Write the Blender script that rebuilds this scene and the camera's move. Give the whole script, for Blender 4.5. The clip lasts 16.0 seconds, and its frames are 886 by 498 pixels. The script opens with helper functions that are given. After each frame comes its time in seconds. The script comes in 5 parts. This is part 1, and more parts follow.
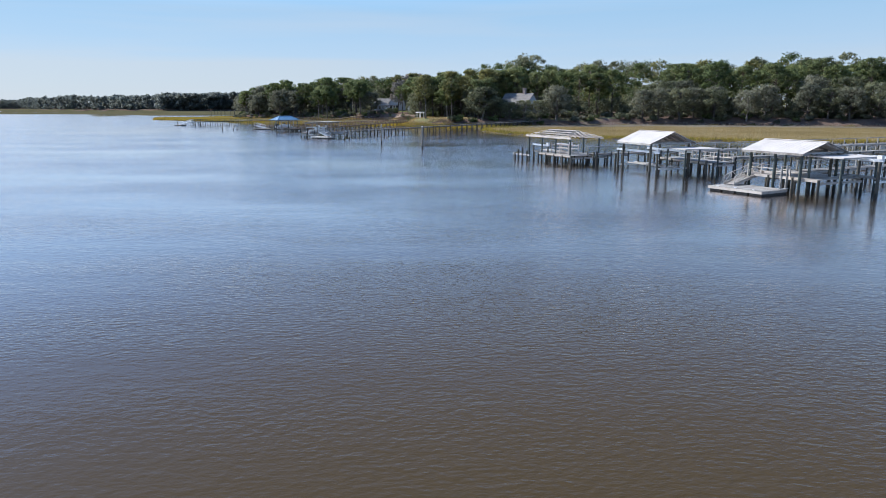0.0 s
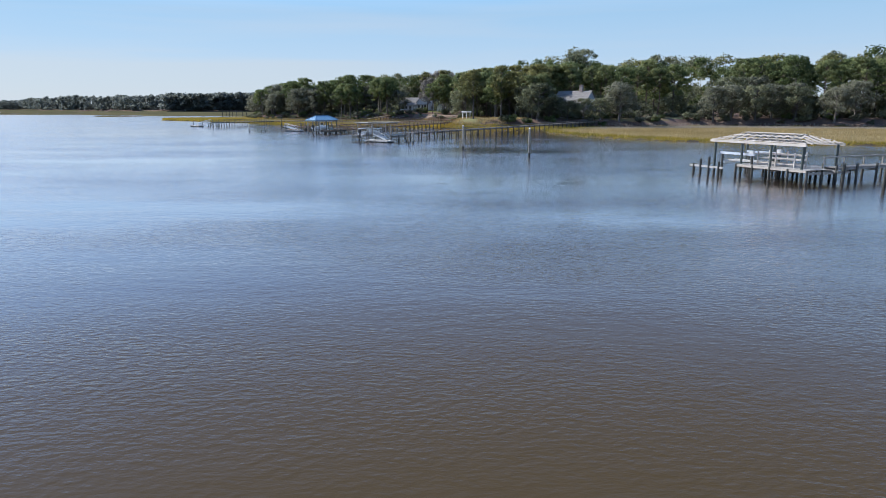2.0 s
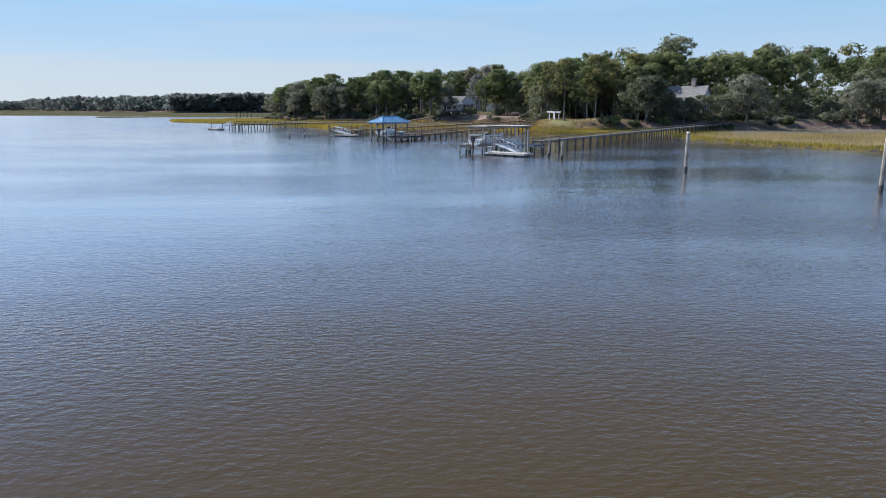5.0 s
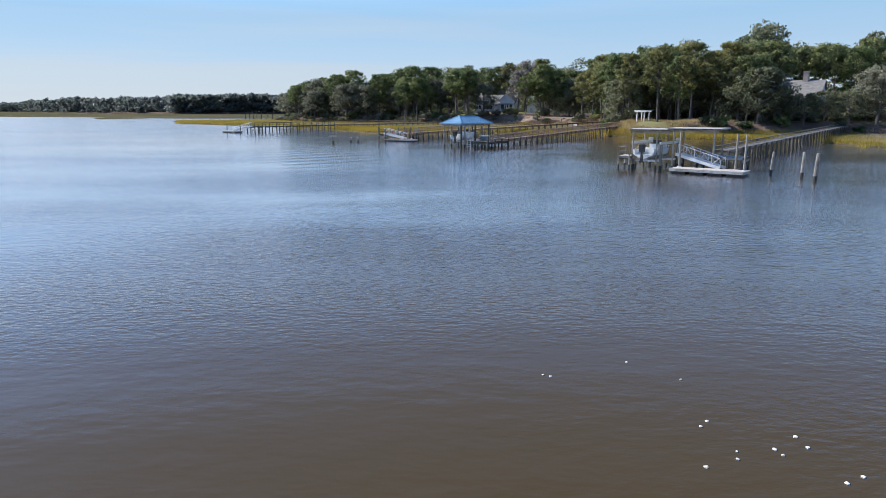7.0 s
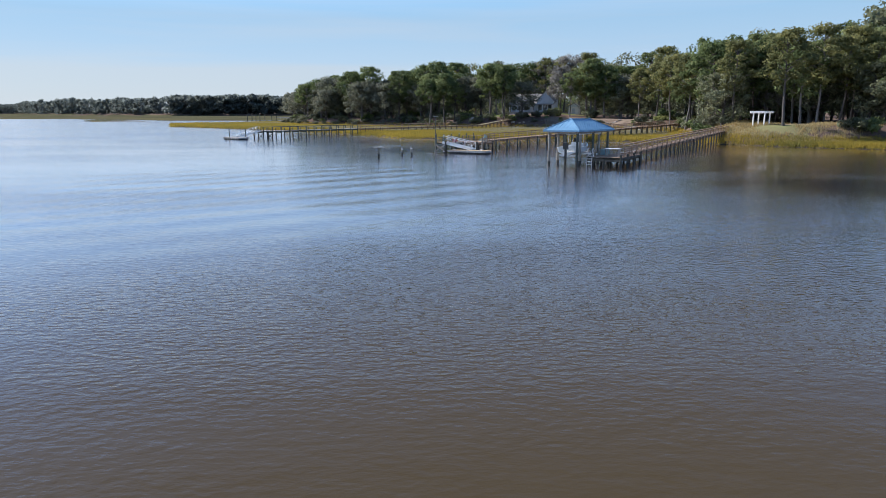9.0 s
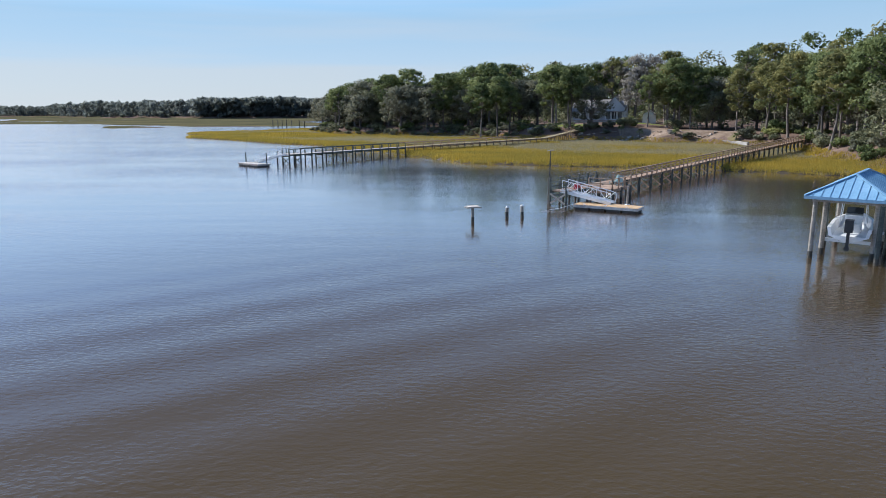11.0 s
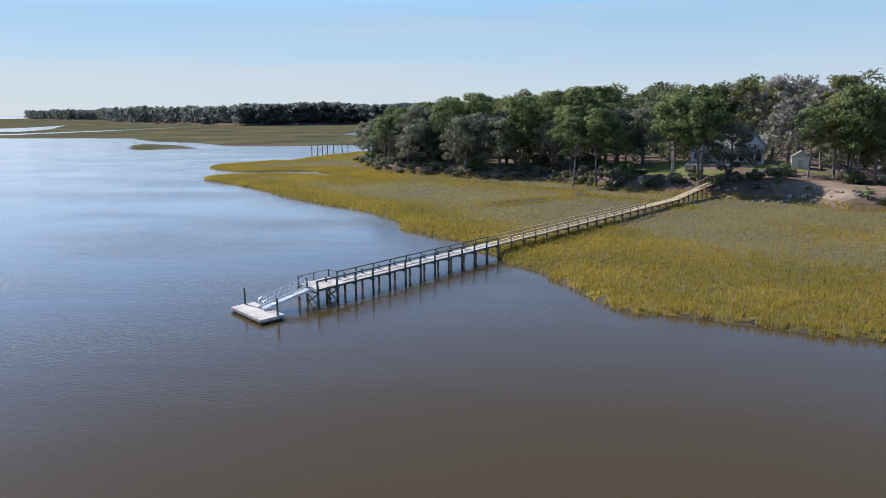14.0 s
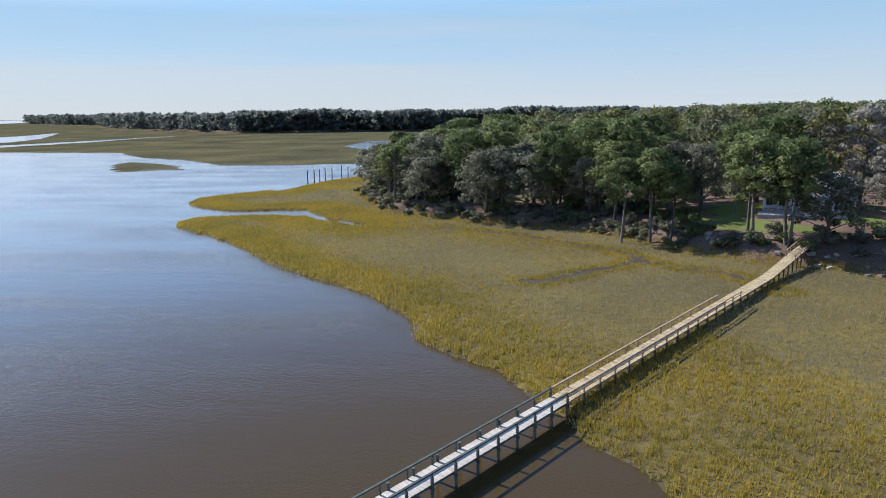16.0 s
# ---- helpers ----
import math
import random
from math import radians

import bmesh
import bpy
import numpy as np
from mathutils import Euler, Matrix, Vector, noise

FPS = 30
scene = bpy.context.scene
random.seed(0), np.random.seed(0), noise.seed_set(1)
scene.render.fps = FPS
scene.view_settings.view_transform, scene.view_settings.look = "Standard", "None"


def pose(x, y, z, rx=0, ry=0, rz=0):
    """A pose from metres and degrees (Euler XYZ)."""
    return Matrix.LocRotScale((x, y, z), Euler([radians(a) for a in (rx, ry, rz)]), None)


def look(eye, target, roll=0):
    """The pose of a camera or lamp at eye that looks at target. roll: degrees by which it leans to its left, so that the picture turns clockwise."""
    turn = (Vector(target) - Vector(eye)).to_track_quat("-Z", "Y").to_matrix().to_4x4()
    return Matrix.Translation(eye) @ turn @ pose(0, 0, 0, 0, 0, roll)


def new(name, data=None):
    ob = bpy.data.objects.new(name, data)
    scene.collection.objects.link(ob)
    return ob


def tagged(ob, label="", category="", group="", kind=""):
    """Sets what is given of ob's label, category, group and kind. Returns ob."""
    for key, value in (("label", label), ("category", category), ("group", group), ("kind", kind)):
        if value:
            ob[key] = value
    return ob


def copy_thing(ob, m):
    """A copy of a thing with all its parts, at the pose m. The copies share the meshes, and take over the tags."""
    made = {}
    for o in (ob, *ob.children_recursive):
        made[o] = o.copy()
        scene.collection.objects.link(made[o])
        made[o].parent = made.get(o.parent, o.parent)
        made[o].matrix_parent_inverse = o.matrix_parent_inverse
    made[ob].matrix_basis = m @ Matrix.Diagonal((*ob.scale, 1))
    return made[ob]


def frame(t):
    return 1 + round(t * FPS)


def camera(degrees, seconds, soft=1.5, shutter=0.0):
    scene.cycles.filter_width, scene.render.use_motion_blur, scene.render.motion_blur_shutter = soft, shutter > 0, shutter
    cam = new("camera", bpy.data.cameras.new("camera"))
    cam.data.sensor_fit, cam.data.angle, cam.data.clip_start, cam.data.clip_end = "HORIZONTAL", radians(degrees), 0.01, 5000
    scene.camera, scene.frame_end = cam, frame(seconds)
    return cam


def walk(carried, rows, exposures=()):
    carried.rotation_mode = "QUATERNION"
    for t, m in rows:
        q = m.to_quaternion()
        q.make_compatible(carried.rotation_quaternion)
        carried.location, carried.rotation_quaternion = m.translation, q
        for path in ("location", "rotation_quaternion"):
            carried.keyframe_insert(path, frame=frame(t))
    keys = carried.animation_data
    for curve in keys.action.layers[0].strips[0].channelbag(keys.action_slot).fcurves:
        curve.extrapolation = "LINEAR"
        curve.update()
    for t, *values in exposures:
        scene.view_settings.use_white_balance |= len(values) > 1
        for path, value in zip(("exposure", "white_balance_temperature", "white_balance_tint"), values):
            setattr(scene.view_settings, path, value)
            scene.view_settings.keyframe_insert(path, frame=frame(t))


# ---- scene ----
cam = camera(67.91, 16.0, soft=0.7)
PATH = [
    (0, (1.36, -0.26, 8.00), (1.30, 97.47, -13.20), -0.06),
    (0.5, (-2.77, 6.54, 7.83), (-2.86, 104.28, -13.33), -0.06),
    (1, (-7.18, 13.45, 7.67), (-7.29, 111.19, -13.50), -0.04),
    (1.5, (-11.59, 20.56, 7.46), (-11.73, 118.30, -13.64), -0.05),
    (2, (-15.69, 27.89, 7.24), (-15.88, 125.65, -13.81), -0.05),
    (2.5, (-19.60, 35.63, 7.17), (-19.87, 133.39, -13.85), -0.04),
    (3, (-23.43, 43.49, 7.00), (-23.78, 141.27, -13.99), -0.03),
    (3.5, (-26.97, 51.43, 7.06), (-27.42, 149.20, -13.96), -0.02),
    (4, (-30.52, 59.42, 6.90), (-31.04, 157.19, -14.06), -0.04),
    (4.2, (-32.02, 62.61, 6.82), (-32.57, 160.40, -14.12), -0.03),
    (6.3, (-48.24, 96.55, 6.01), (-48.92, 194.39, -14.63), 0.01),
    (6.5, (-49.86, 99.83, 5.94), (-50.53, 197.68, -14.68), 0.01),
    (7, (-53.72, 108.07, 5.79), (-54.36, 205.93, -14.79), 0.01),
    (7.5, (-57.21, 116.42, 5.71), (-57.82, 214.28, -14.83), -0.02),
    (8, (-60.37, 124.96, 5.64), (-60.96, 222.83, -14.86), -0.06),
    (8.5, (-63.13, 133.56, 5.73), (-63.73, 231.44, -14.74), -0.11),
    (9, (-65.67, 142.43, 5.77), (-66.21, 240.32, -14.63), -0.06),
    (9.5, (-68.06, 151.27, 6.21), (-68.57, 249.16, -14.19), -0.12),
    (10, (-70.34, 160.17, 6.66), (-72.41, 258.06, -13.65), -0.10),
    (10.2, (-71.25, 163.65, 6.92), (-73.97, 261.53, -13.40), -0.15),
    (12.3, (-79.76, 198.10, 13.02), (-84.90, 295.83, -7.52), -0.24),
    (12.5, (-80.52, 201.60, 13.66), (-85.68, 299.33, -6.88), -0.28),
    (13, (-82.35, 210.42, 15.39), (-88.12, 308.11, -5.18), -0.39),
    (13.5, (-84.29, 218.81, 17.51), (-92.78, 316.28, -3.15), -0.45),
    (14, (-86.42, 227.24, 19.44), (-97.15, 324.50, -1.21), -0.48),
    (14.5, (-88.31, 235.13, 21.40), (-99.39, 332.35, 0.80), -0.54),
    (15, (-90.07, 243.05, 23.41), (-101.17, 340.27, 2.80), -0.61),
    (15.5, (-91.71, 251.05, 25.38), (-102.83, 348.27, 4.77), -0.70),
    (16, (-93.19, 259.06, 27.23), (-104.31, 356.28, 6.66), -0.72),
]
walk(cam, [(t, look(eye, target, roll)) for t, eye, target, roll in PATH], [(0.0, 0.54, 6000, 10), (16.0, 0.52, 6150, 10)])

# ---- light ----
SUN_AZ = math.atan2(-0.86, 0.5)          # from north (+y) towards +x
SUN_EL = radians(40)
world = bpy.data.worlds.new("sky")
scene.world = world
world.use_nodes = True
wn, wl = world.node_tree.nodes, world.node_tree.links
sky = wn.new("ShaderNodeTexSky")
sky.sky_type, sky.sun_disc = "NISHITA", False
sky.sun_elevation, sky.sun_rotation = SUN_EL, SUN_AZ
sky.air_density, sky.dust_density, sky.ozone_density = 1.0, 0.15, 6.0
SKY_STRENGTH = 0.144
wn["Background"].inputs["Strength"].default_value = SKY_STRENGTH
# thin high haze over the blue
tc, sep = wn.new("ShaderNodeTexCoord"), wn.new("ShaderNodeSeparateXYZ")
wl.new(tc.outputs["Generated"], sep.inputs[0])
mapn, cir = wn.new("ShaderNodeMapping"), wn.new("ShaderNodeTexNoise")
mapn.inputs["Scale"].default_value = (1.0, 1.0, 16.0)
cir.inputs["Scale"].default_value, cir.inputs["Detail"].default_value = 1.6, 5.0
wl.new(tc.outputs["Generated"], mapn.inputs[0])
wl.new(mapn.outputs[0], cir.inputs["Vector"])
ramp = wn.new("ShaderNodeMapRange")
ramp.inputs[1].default_value, ramp.inputs[2].default_value = 0.48, 0.68
ramp.inputs[3].default_value, ramp.inputs[4].default_value = 0.0, 0.4
wl.new(cir.outputs["Fac"], ramp.inputs[0])
veil_colour = wn.new("ShaderNodeValToRGB")
ve = veil_colour.color_ramp.elements
ve[0].position, ve[0].color = 0.0, (3.0, 3.25, 3.5, 1)
ve[1].position, ve[1].color = 0.45, (1.2, 2.1, 3.2, 1)
ve.new(0.07).color = (2.3, 2.95, 3.6, 1)
ve.new(0.15).color = (1.72, 2.7, 3.6, 1)
wl.new(sep.outputs["Z"], veil_colour.inputs[0])
# long pale streaks of cloud, and a bank of it low over the western horizon
cloud = wn.new("ShaderNodeMixRGB")
cloud.inputs[2].default_value = (2.75, 3.0, 3.25, 1)
bank_z, bank_side, bank_low, bank_k, bank_all = (wn.new("ShaderNode" + k) for k in ("Math", "MapRange", "MapRange", "Math", "Math"))
bank_z.operation, bank_z.inputs[1].default_value = "MULTIPLY_ADD", -0.05
wl.new(cir.outputs["Fac"], bank_z.inputs[0])
wl.new(sep.outputs["Z"], bank_z.inputs[2])
bank_low.inputs[1].default_value, bank_low.inputs[2].default_value = 0.032, 0.045
bank_low.inputs[3].default_value, bank_low.inputs[4].default_value = 0.9, 0.0
wl.new(bank_z.outputs[0], bank_low.inputs[0])
bank_side.inputs[1].default_value, bank_side.inputs[2].default_value = -0.2, 0.1
bank_side.inputs[3].default_value, bank_side.inputs[4].default_value = 1.0, 0.0
wl.new(sep.outputs["X"], bank_side.inputs[0])
bank_k.operation, bank_all.operation = "MULTIPLY", "MAXIMUM"
wl.new(bank_low.outputs[0], bank_k.inputs[0])
wl.new(bank_side.outputs[0], bank_k.inputs[1])
wl.new(bank_k.outputs[0], bank_all.inputs[0])
wl.new(ramp.outputs[0], bank_all.inputs[1])
wl.new(bank_all.outputs[0], cloud.inputs[0])
wl.new(veil_colour.outputs[0], cloud.inputs[1])
low = wn.new("ShaderNodeMapRange")
low.inputs[1].default_value, low.inputs[2].default_value = 0.13, 0.3
low.inputs[3].default_value, low.inputs[4].default_value = 0.92, 0.0
wl.new(sep.outputs["Z"], low.inputs[0])
mixc = wn.new("ShaderNodeMixRGB")
wl.new(low.outputs[0], mixc.inputs[0])
wl.new(sky.outputs[0], mixc.inputs[1])
wl.new(cloud.outputs[0], mixc.inputs[2])
wl.new(mixc.outputs[0], wn["Background"].inputs["Color"])

sun = new("sun", bpy.data.lights.new("sun", "SUN"))
sun.data.energy, sun.data.angle, sun.data.color = 5.0, radians(0.55), (1.0, 0.95, 0.87)
to_sun = Vector((math.sin(SUN_AZ) * math.cos(SUN_EL), math.cos(SUN_AZ) * math.cos(SUN_EL), math.sin(SUN_EL)))
sun.matrix_world = look(to_sun * 50, (0, 0, 0))


# ---- materials ----
def mat(name, colors, rough=0.8, scale=3.0, metal=0.0, bump=0.3, detail=4.0, fine=None, spec=None, stretch=(1, 1, 1), piece=0.0, island=0.0, depth=0.05, space="Object"):
    """A surface whose colour drifts between the given ones at two scales, with a fine relief."""
    m = bpy.data.materials.new(name)
    m.use_nodes = True
    n, l = m.node_tree.nodes, m.node_tree.links
    b = n["Principled BSDF"]
    b.inputs["Roughness"].default_value, b.inputs["Metallic"].default_value = rough, metal
    if spec is not None:
        b.inputs["Specular IOR Level"].default_value = spec
    co, mp = n.new("ShaderNodeTexCoord"), n.new("ShaderNodeMapping")
    mp.inputs["Scale"].default_value = stretch
    if space == "World":
        geo0 = n.new("ShaderNodeNewGeometry")
        l.new(geo0.outputs["Position"], mp.inputs[0])
    else:
        l.new(co.outputs["Object"], mp.inputs[0])
    big, small = n.new("ShaderNodeTexNoise"), n.new("ShaderNodeTexNoise")
    for tex, s in ((big, scale), (small, (fine or scale * 9))):
        tex.inputs["Scale"].default_value, tex.inputs["Detail"].default_value = s, detail
        l.new(mp.outputs[0], tex.inputs["Vector"])
    mix = n.new("ShaderNodeMath")
    mix.operation = "MULTIPLY_ADD"
    mix.inputs[1].default_value, mix.inputs[2].default_value = 0.45, 0.0
    l.new(small.outputs["Fac"], mix.inputs[0])
    add = n.new("ShaderNodeMath")
    add.operation = "MULTIPLY_ADD"
    add.inputs[1].default_value = 0.75
    l.new(big.outputs["Fac"], add.inputs[0])
    l.new(mix.outputs[0], add.inputs[2])
    last = add.outputs[0]
    for amount, node, out in ((piece, "ShaderNodeObjectInfo", "Random"), (island, "ShaderNodeNewGeometry", "Random Per Island")):
        if amount:
            src, k = n.new(node), n.new("ShaderNodeMath")
            k.operation = "MULTIPLY_ADD"
            k.inputs[1].default_value = amount
            l.new(src.outputs[out], k.inputs[0])
            off = n.new("ShaderNodeMath")
            off.operation = "SUBTRACT"
            off.inputs[1].default_value = amount / 2
            l.new(last, off.inputs[0])
            l.new(off.outputs[0], k.inputs[2])
            last = k.outputs[0]
    cr = n.new("ShaderNodeValToRGB")
    e = cr.color_ramp.elements
    while len(e) < len(colors):
        e.new(0.5)
    for i, c in enumerate(colors):
        e[i].position = 0.38 + 0.44 * i / max(1, len(colors) - 1)
        e[i].color = (*c, 1)
    l.new(last, cr.inputs[0])
    l.new(cr.outputs[0], b.inputs["Base Color"])
    if bump:
        bp = n.new("ShaderNodeBump")
        bp.inputs["Strength"].default_value, bp.inputs["Distance"].default_value = bump, depth
        l.new(small.outputs["Fac"], bp.inputs["Height"])
        l.new(bp.outputs[0], b.inputs["Normal"])
    return m


def leafy(name, colors, scale=0.25, island=0.2, through_light=0.4):
    """Leaves: matt, varied from clump to clump, letting a little light through."""
    m = mat(name, colors, rough=0.75, scale=scale, bump=0, island=island, piece=0.22, space="World", fine=1.3, spec=0.2)
    n, l = m.node_tree.nodes, m.node_tree.links
    b, tr, mx = n["Principled BSDF"], n.new("ShaderNodeBsdfTranslucent"), n.new("ShaderNodeMixShader")
    mx.inputs[0].default_value = through_light
    l.new(b.inputs["Base Color"].links[0].from_socket, tr.inputs["Color"])
    l.new(b.outputs[0], mx.inputs[1])
    l.new(tr.outputs[0], mx.inputs[2])
    l.new(mx.outputs[0], n["Material Output"].inputs["Surface"])
    return m


M_GREY = mat("weathered_wood", [(0.16, 0.14, 0.12), (0.3, 0.28, 0.25), (0.42, 0.4, 0.37)], 0.85, 1.5, bump=0.4, stretch=(1, 1, 1), island=0.25, piece=0.25)
M_TAN = mat("new_pine_boards", [(0.3, 0.22, 0.12), (0.45, 0.35, 0.2), (0.55, 0.45, 0.28)], 0.8, 1.2, bump=0.35, island=0.3, piece=0.25)
M_PALE = mat("sun_bleached_boards", [(0.3, 0.26, 0.22), (0.44, 0.39, 0.34), (0.55, 0.5, 0.44)], 0.85, 1.2, bump=0.35, island=0.25, piece=0.25)
M_BROWN = mat("brown_boards", [(0.17, 0.105, 0.065), (0.3, 0.195, 0.125), (0.42, 0.3, 0.2)], 0.8, 1.2, bump=0.35, island=0.3, piece=0.25)
M_ORANGE = mat("warm_float_boards", [(0.32, 0.19, 0.09), (0.48, 0.31, 0.16), (0.56, 0.4, 0.23)], 0.8, 1.2, bump=0.35, island=0.1, piece=0.1)
M_PILE = mat("creosoted_pile", [(0.03, 0.03, 0.025), (0.08, 0.075, 0.06), (0.14, 0.13, 0.11)], 0.85, 1.1, bump=0.5, stretch=(1, 1, 0.5), piece=0.2)
M_PILEG = mat("green_treated_pile", [(0.03, 0.038, 0.034), (0.068, 0.082, 0.072), (0.11, 0.122, 0.106)], 0.85, 1.1, bump=0.5, piece=0.2)
M_PILEL = mat("bleached_pile", [(0.14, 0.125, 0.105), (0.27, 0.245, 0.21), (0.4, 0.37, 0.33)], 0.85, 1.0, bump=0.5, piece=0.2)
M_AGED = mat("dark_aged_boards", [(0.08, 0.07, 0.06), (0.16, 0.14, 0.12), (0.25, 0.225, 0.195)], 0.85, 1.4, bump=0.4, island=0.25, piece=0.25)
M_SKIRT = mat("scuffed_pale_skirt", [(0.2, 0.19, 0.17), (0.42, 0.4, 0.37), (0.58, 0.56, 0.52)], 0.7, 1.3, bump=0.3, piece=0.2)
M_PAVING = mat("grey_paving", [(0.22, 0.21, 0.2), (0.3, 0.285, 0.27), (0.38, 0.36, 0.34)], 0.85, 0.8, bump=0.3, piece=0.2)
M_FOAM = mat("river_foam", [(0.6, 0.6, 0.58), (0.72, 0.72, 0.7), (0.8, 0.8, 0.78)], 0.8, 4.0, bump=0.3)
M_WET = mat("wet_barnacled_foot", [(0.012, 0.012, 0.01), (0.03, 0.028, 0.022), (0.06, 0.055, 0.045)], 0.5, 4, bump=0.8)
M_ALU = mat("mill_aluminium", [(0.55, 0.56, 0.57), (0.68, 0.69, 0.7), (0.75, 0.76, 0.77)], 0.42, 1.0, metal=0.85, bump=0.1)
M_WHITE = mat("white_paint", [(0.58, 0.55, 0.51), (0.7, 0.67, 0.63), (0.78, 0.75, 0.71)], 0.55, 0.8, bump=0.1)
M_ROOFW = mat("white_metal_roof", [(0.42, 0.39, 0.36), (0.52, 0.48, 0.44), (0.58, 0.54, 0.5)], 0.75, 0.5, bump=0.1, spec=0.2)
M_BLUE = mat("blue_metal_roof", [(0.12, 0.24, 0.36), (0.16, 0.3, 0.43), (0.21, 0.36, 0.49)], 0.4, 0.6, bump=0.1)
M_BLACK = mat("black_float_drum", [(0.012, 0.012, 0.012), (0.025, 0.025, 0.025), (0.05, 0.05, 0.05)], 0.5, 2, bump=0.2)
M_GELCOAT = mat("boat_gelcoat", [(0.66, 0.67, 0.68), (0.76, 0.77, 0.78), (0.82, 0.83, 0.84)], 0.2, 0.6, bump=0.02)
M_DARK = mat("dark_cowling", [(0.012, 0.013, 0.016), (0.02, 0.022, 0.026), (0.04, 0.042, 0.05)], 0.3, 1, bump=0.05)
M_RED = mat("red_cooler", [(0.3, 0.02, 0.03), (0.42, 0.03, 0.04), (0.5, 0.05, 0.06)], 0.5, 2, bump=0.05)
M_BARK = mat("grey_bark", [(0.05, 0.045, 0.04), (0.12, 0.1, 0.085), (0.22, 0.19, 0.17)], 0.9, 1.4, bump=0.8, stretch=(1, 1, 0.3), piece=0.3)
M_PINEBARK = mat("pine_bark", [(0.07, 0.05, 0.04), (0.16, 0.11, 0.085), (0.26, 0.2, 0.165)], 0.9, 1.8, bump=0.8, stretch=(1, 1, 0.3), piece=0.3)
M_OAKLEAF = leafy("oak_leaves", [(0.08, 0.09, 0.055), (0.165, 0.175, 0.1), (0.25, 0.25, 0.145)])
M_GREYLEAF = leafy("mossy_leaves", [(0.09, 0.096, 0.068), (0.175, 0.178, 0.12), (0.255, 0.25, 0.178)])
M_GREENLEAF = leafy("green_leaves", [(0.055, 0.08, 0.03), (0.13, 0.162, 0.06), (0.215, 0.24, 0.09)])
M_GOLDLEAF = leafy("turning_leaves", [(0.09, 0.098, 0.038), (0.175, 0.175, 0.065), (0.27, 0.245, 0.085)])
M_LIGHTLEAF = leafy("bright_shrub_leaves", [(0.19, 0.21, 0.075), (0.32, 0.33, 0.12), (0.43, 0.41, 0.18)])
M_NEEDLE = leafy("pine_needles", [(0.07, 0.09, 0.04), (0.15, 0.175, 0.07), (0.24, 0.255, 0.1)])
M_MOSS = leafy("hanging_moss", [(0.13, 0.12, 0.1), (0.21, 0.195, 0.17), (0.29, 0.27, 0.24)])
# far woods: distance haze put into the leaf colour, paler and greyer
M_HAZEDLEAF = leafy("haze_paled_leaves", [(0.13, 0.15, 0.14), (0.175, 0.195, 0.175), (0.22, 0.24, 0.21)], scale=0.03, island=0.06, through_light=0.65)
M_FRINGE = leafy("golden_cordgrass", [(0.215, 0.19, 0.05), (0.335, 0.255, 0.045), (0.46, 0.32, 0.05)], scale=0.07, island=0.25, through_light=0.45)
M_INNER = leafy("greyed_cordgrass", [(0.27, 0.25, 0.18), (0.35, 0.305, 0.175), (0.42, 0.34, 0.12)], scale=0.04, island=0.2, through_light=0.45)
M_TANGRASS = leafy("tan_cordgrass", [(0.26, 0.2, 0.09), (0.38, 0.28, 0.12), (0.48, 0.37, 0.19)], scale=0.03, island=0.2, through_light=0.4)
M_STRAW = leafy("bleached_straw_grass", [(0.26, 0.22, 0.17), (0.36, 0.31, 0.24), (0.45, 0.39, 0.31)], scale=0.03, island=0.2, through_light=0.4)
M_MARSH = mat("marsh_floor", [(0.085, 0.07, 0.036), (0.128, 0.1, 0.042), (0.17, 0.13, 0.042)], 0.95, spec=0.0, scale=0.06, bump=0.9, fine=1.1, detail=6, space="World", depth=0.3)
M_FARMARSH = mat("far_marsh", [(0.05, 0.048, 0.03), (0.085, 0.08, 0.045), (0.15, 0.12, 0.06)], 0.95, 0.02, bump=0.9, spec=0.0, fine=0.5, detail=7, space="World", depth=0.4)
M_FLOOR = mat("leaf_litter_floor", [(0.075, 0.053, 0.042), (0.14, 0.098, 0.078), (0.21, 0.15, 0.12)], 0.95, spec=0.0, scale=0.15, bump=0.7, fine=2.5, detail=6, space="World")
M_LAWN = mat("mown_lawn", [(0.12, 0.09, 0.06), (0.12, 0.135, 0.045), (0.17, 0.2, 0.06)], 0.95, spec=0.0, scale=0.1, bump=0.6, fine=5, detail=6, space="World")
M_YARD = mat("dry_yard_grass", [(0.13, 0.09, 0.06), (0.185, 0.15, 0.085), (0.2, 0.195, 0.085)], 0.95, spec=0.0, scale=0.12, bump=0.7, fine=3, detail=6, space="World")
M_SAND = mat("sandy_bank", [(0.13, 0.095, 0.07), (0.21, 0.155, 0.115), (0.3, 0.23, 0.175)], 0.95, spec=0.0, scale=0.25, bump=0.7, fine=2, detail=6, space="World")
M_BED = mat("river_mud", [(0.035, 0.027, 0.018), (0.055, 0.042, 0.027), (0.08, 0.06, 0.038)], 0.8, 0.2, bump=0.5, space="World", spec=0.2)
M_SHINGLE = mat("grey_shingles", [(0.14, 0.13, 0.12), (0.22, 0.205, 0.19), (0.3, 0.28, 0.26)], 0.95, 0.8, bump=0.5, stretch=(1, 1, 4), spec=0.15)
M_SIDING = mat("pale_siding", [(0.4, 0.43, 0.46), (0.5, 0.53, 0.56), (0.57, 0.6, 0.63)], 0.7, 0.5, bump=0.2)
M_GLASS = mat("window_glass", [(0.02, 0.025, 0.03), (0.03, 0.035, 0.04), (0.04, 0.05, 0.055)], 0.06, 0.5, bump=0.0)
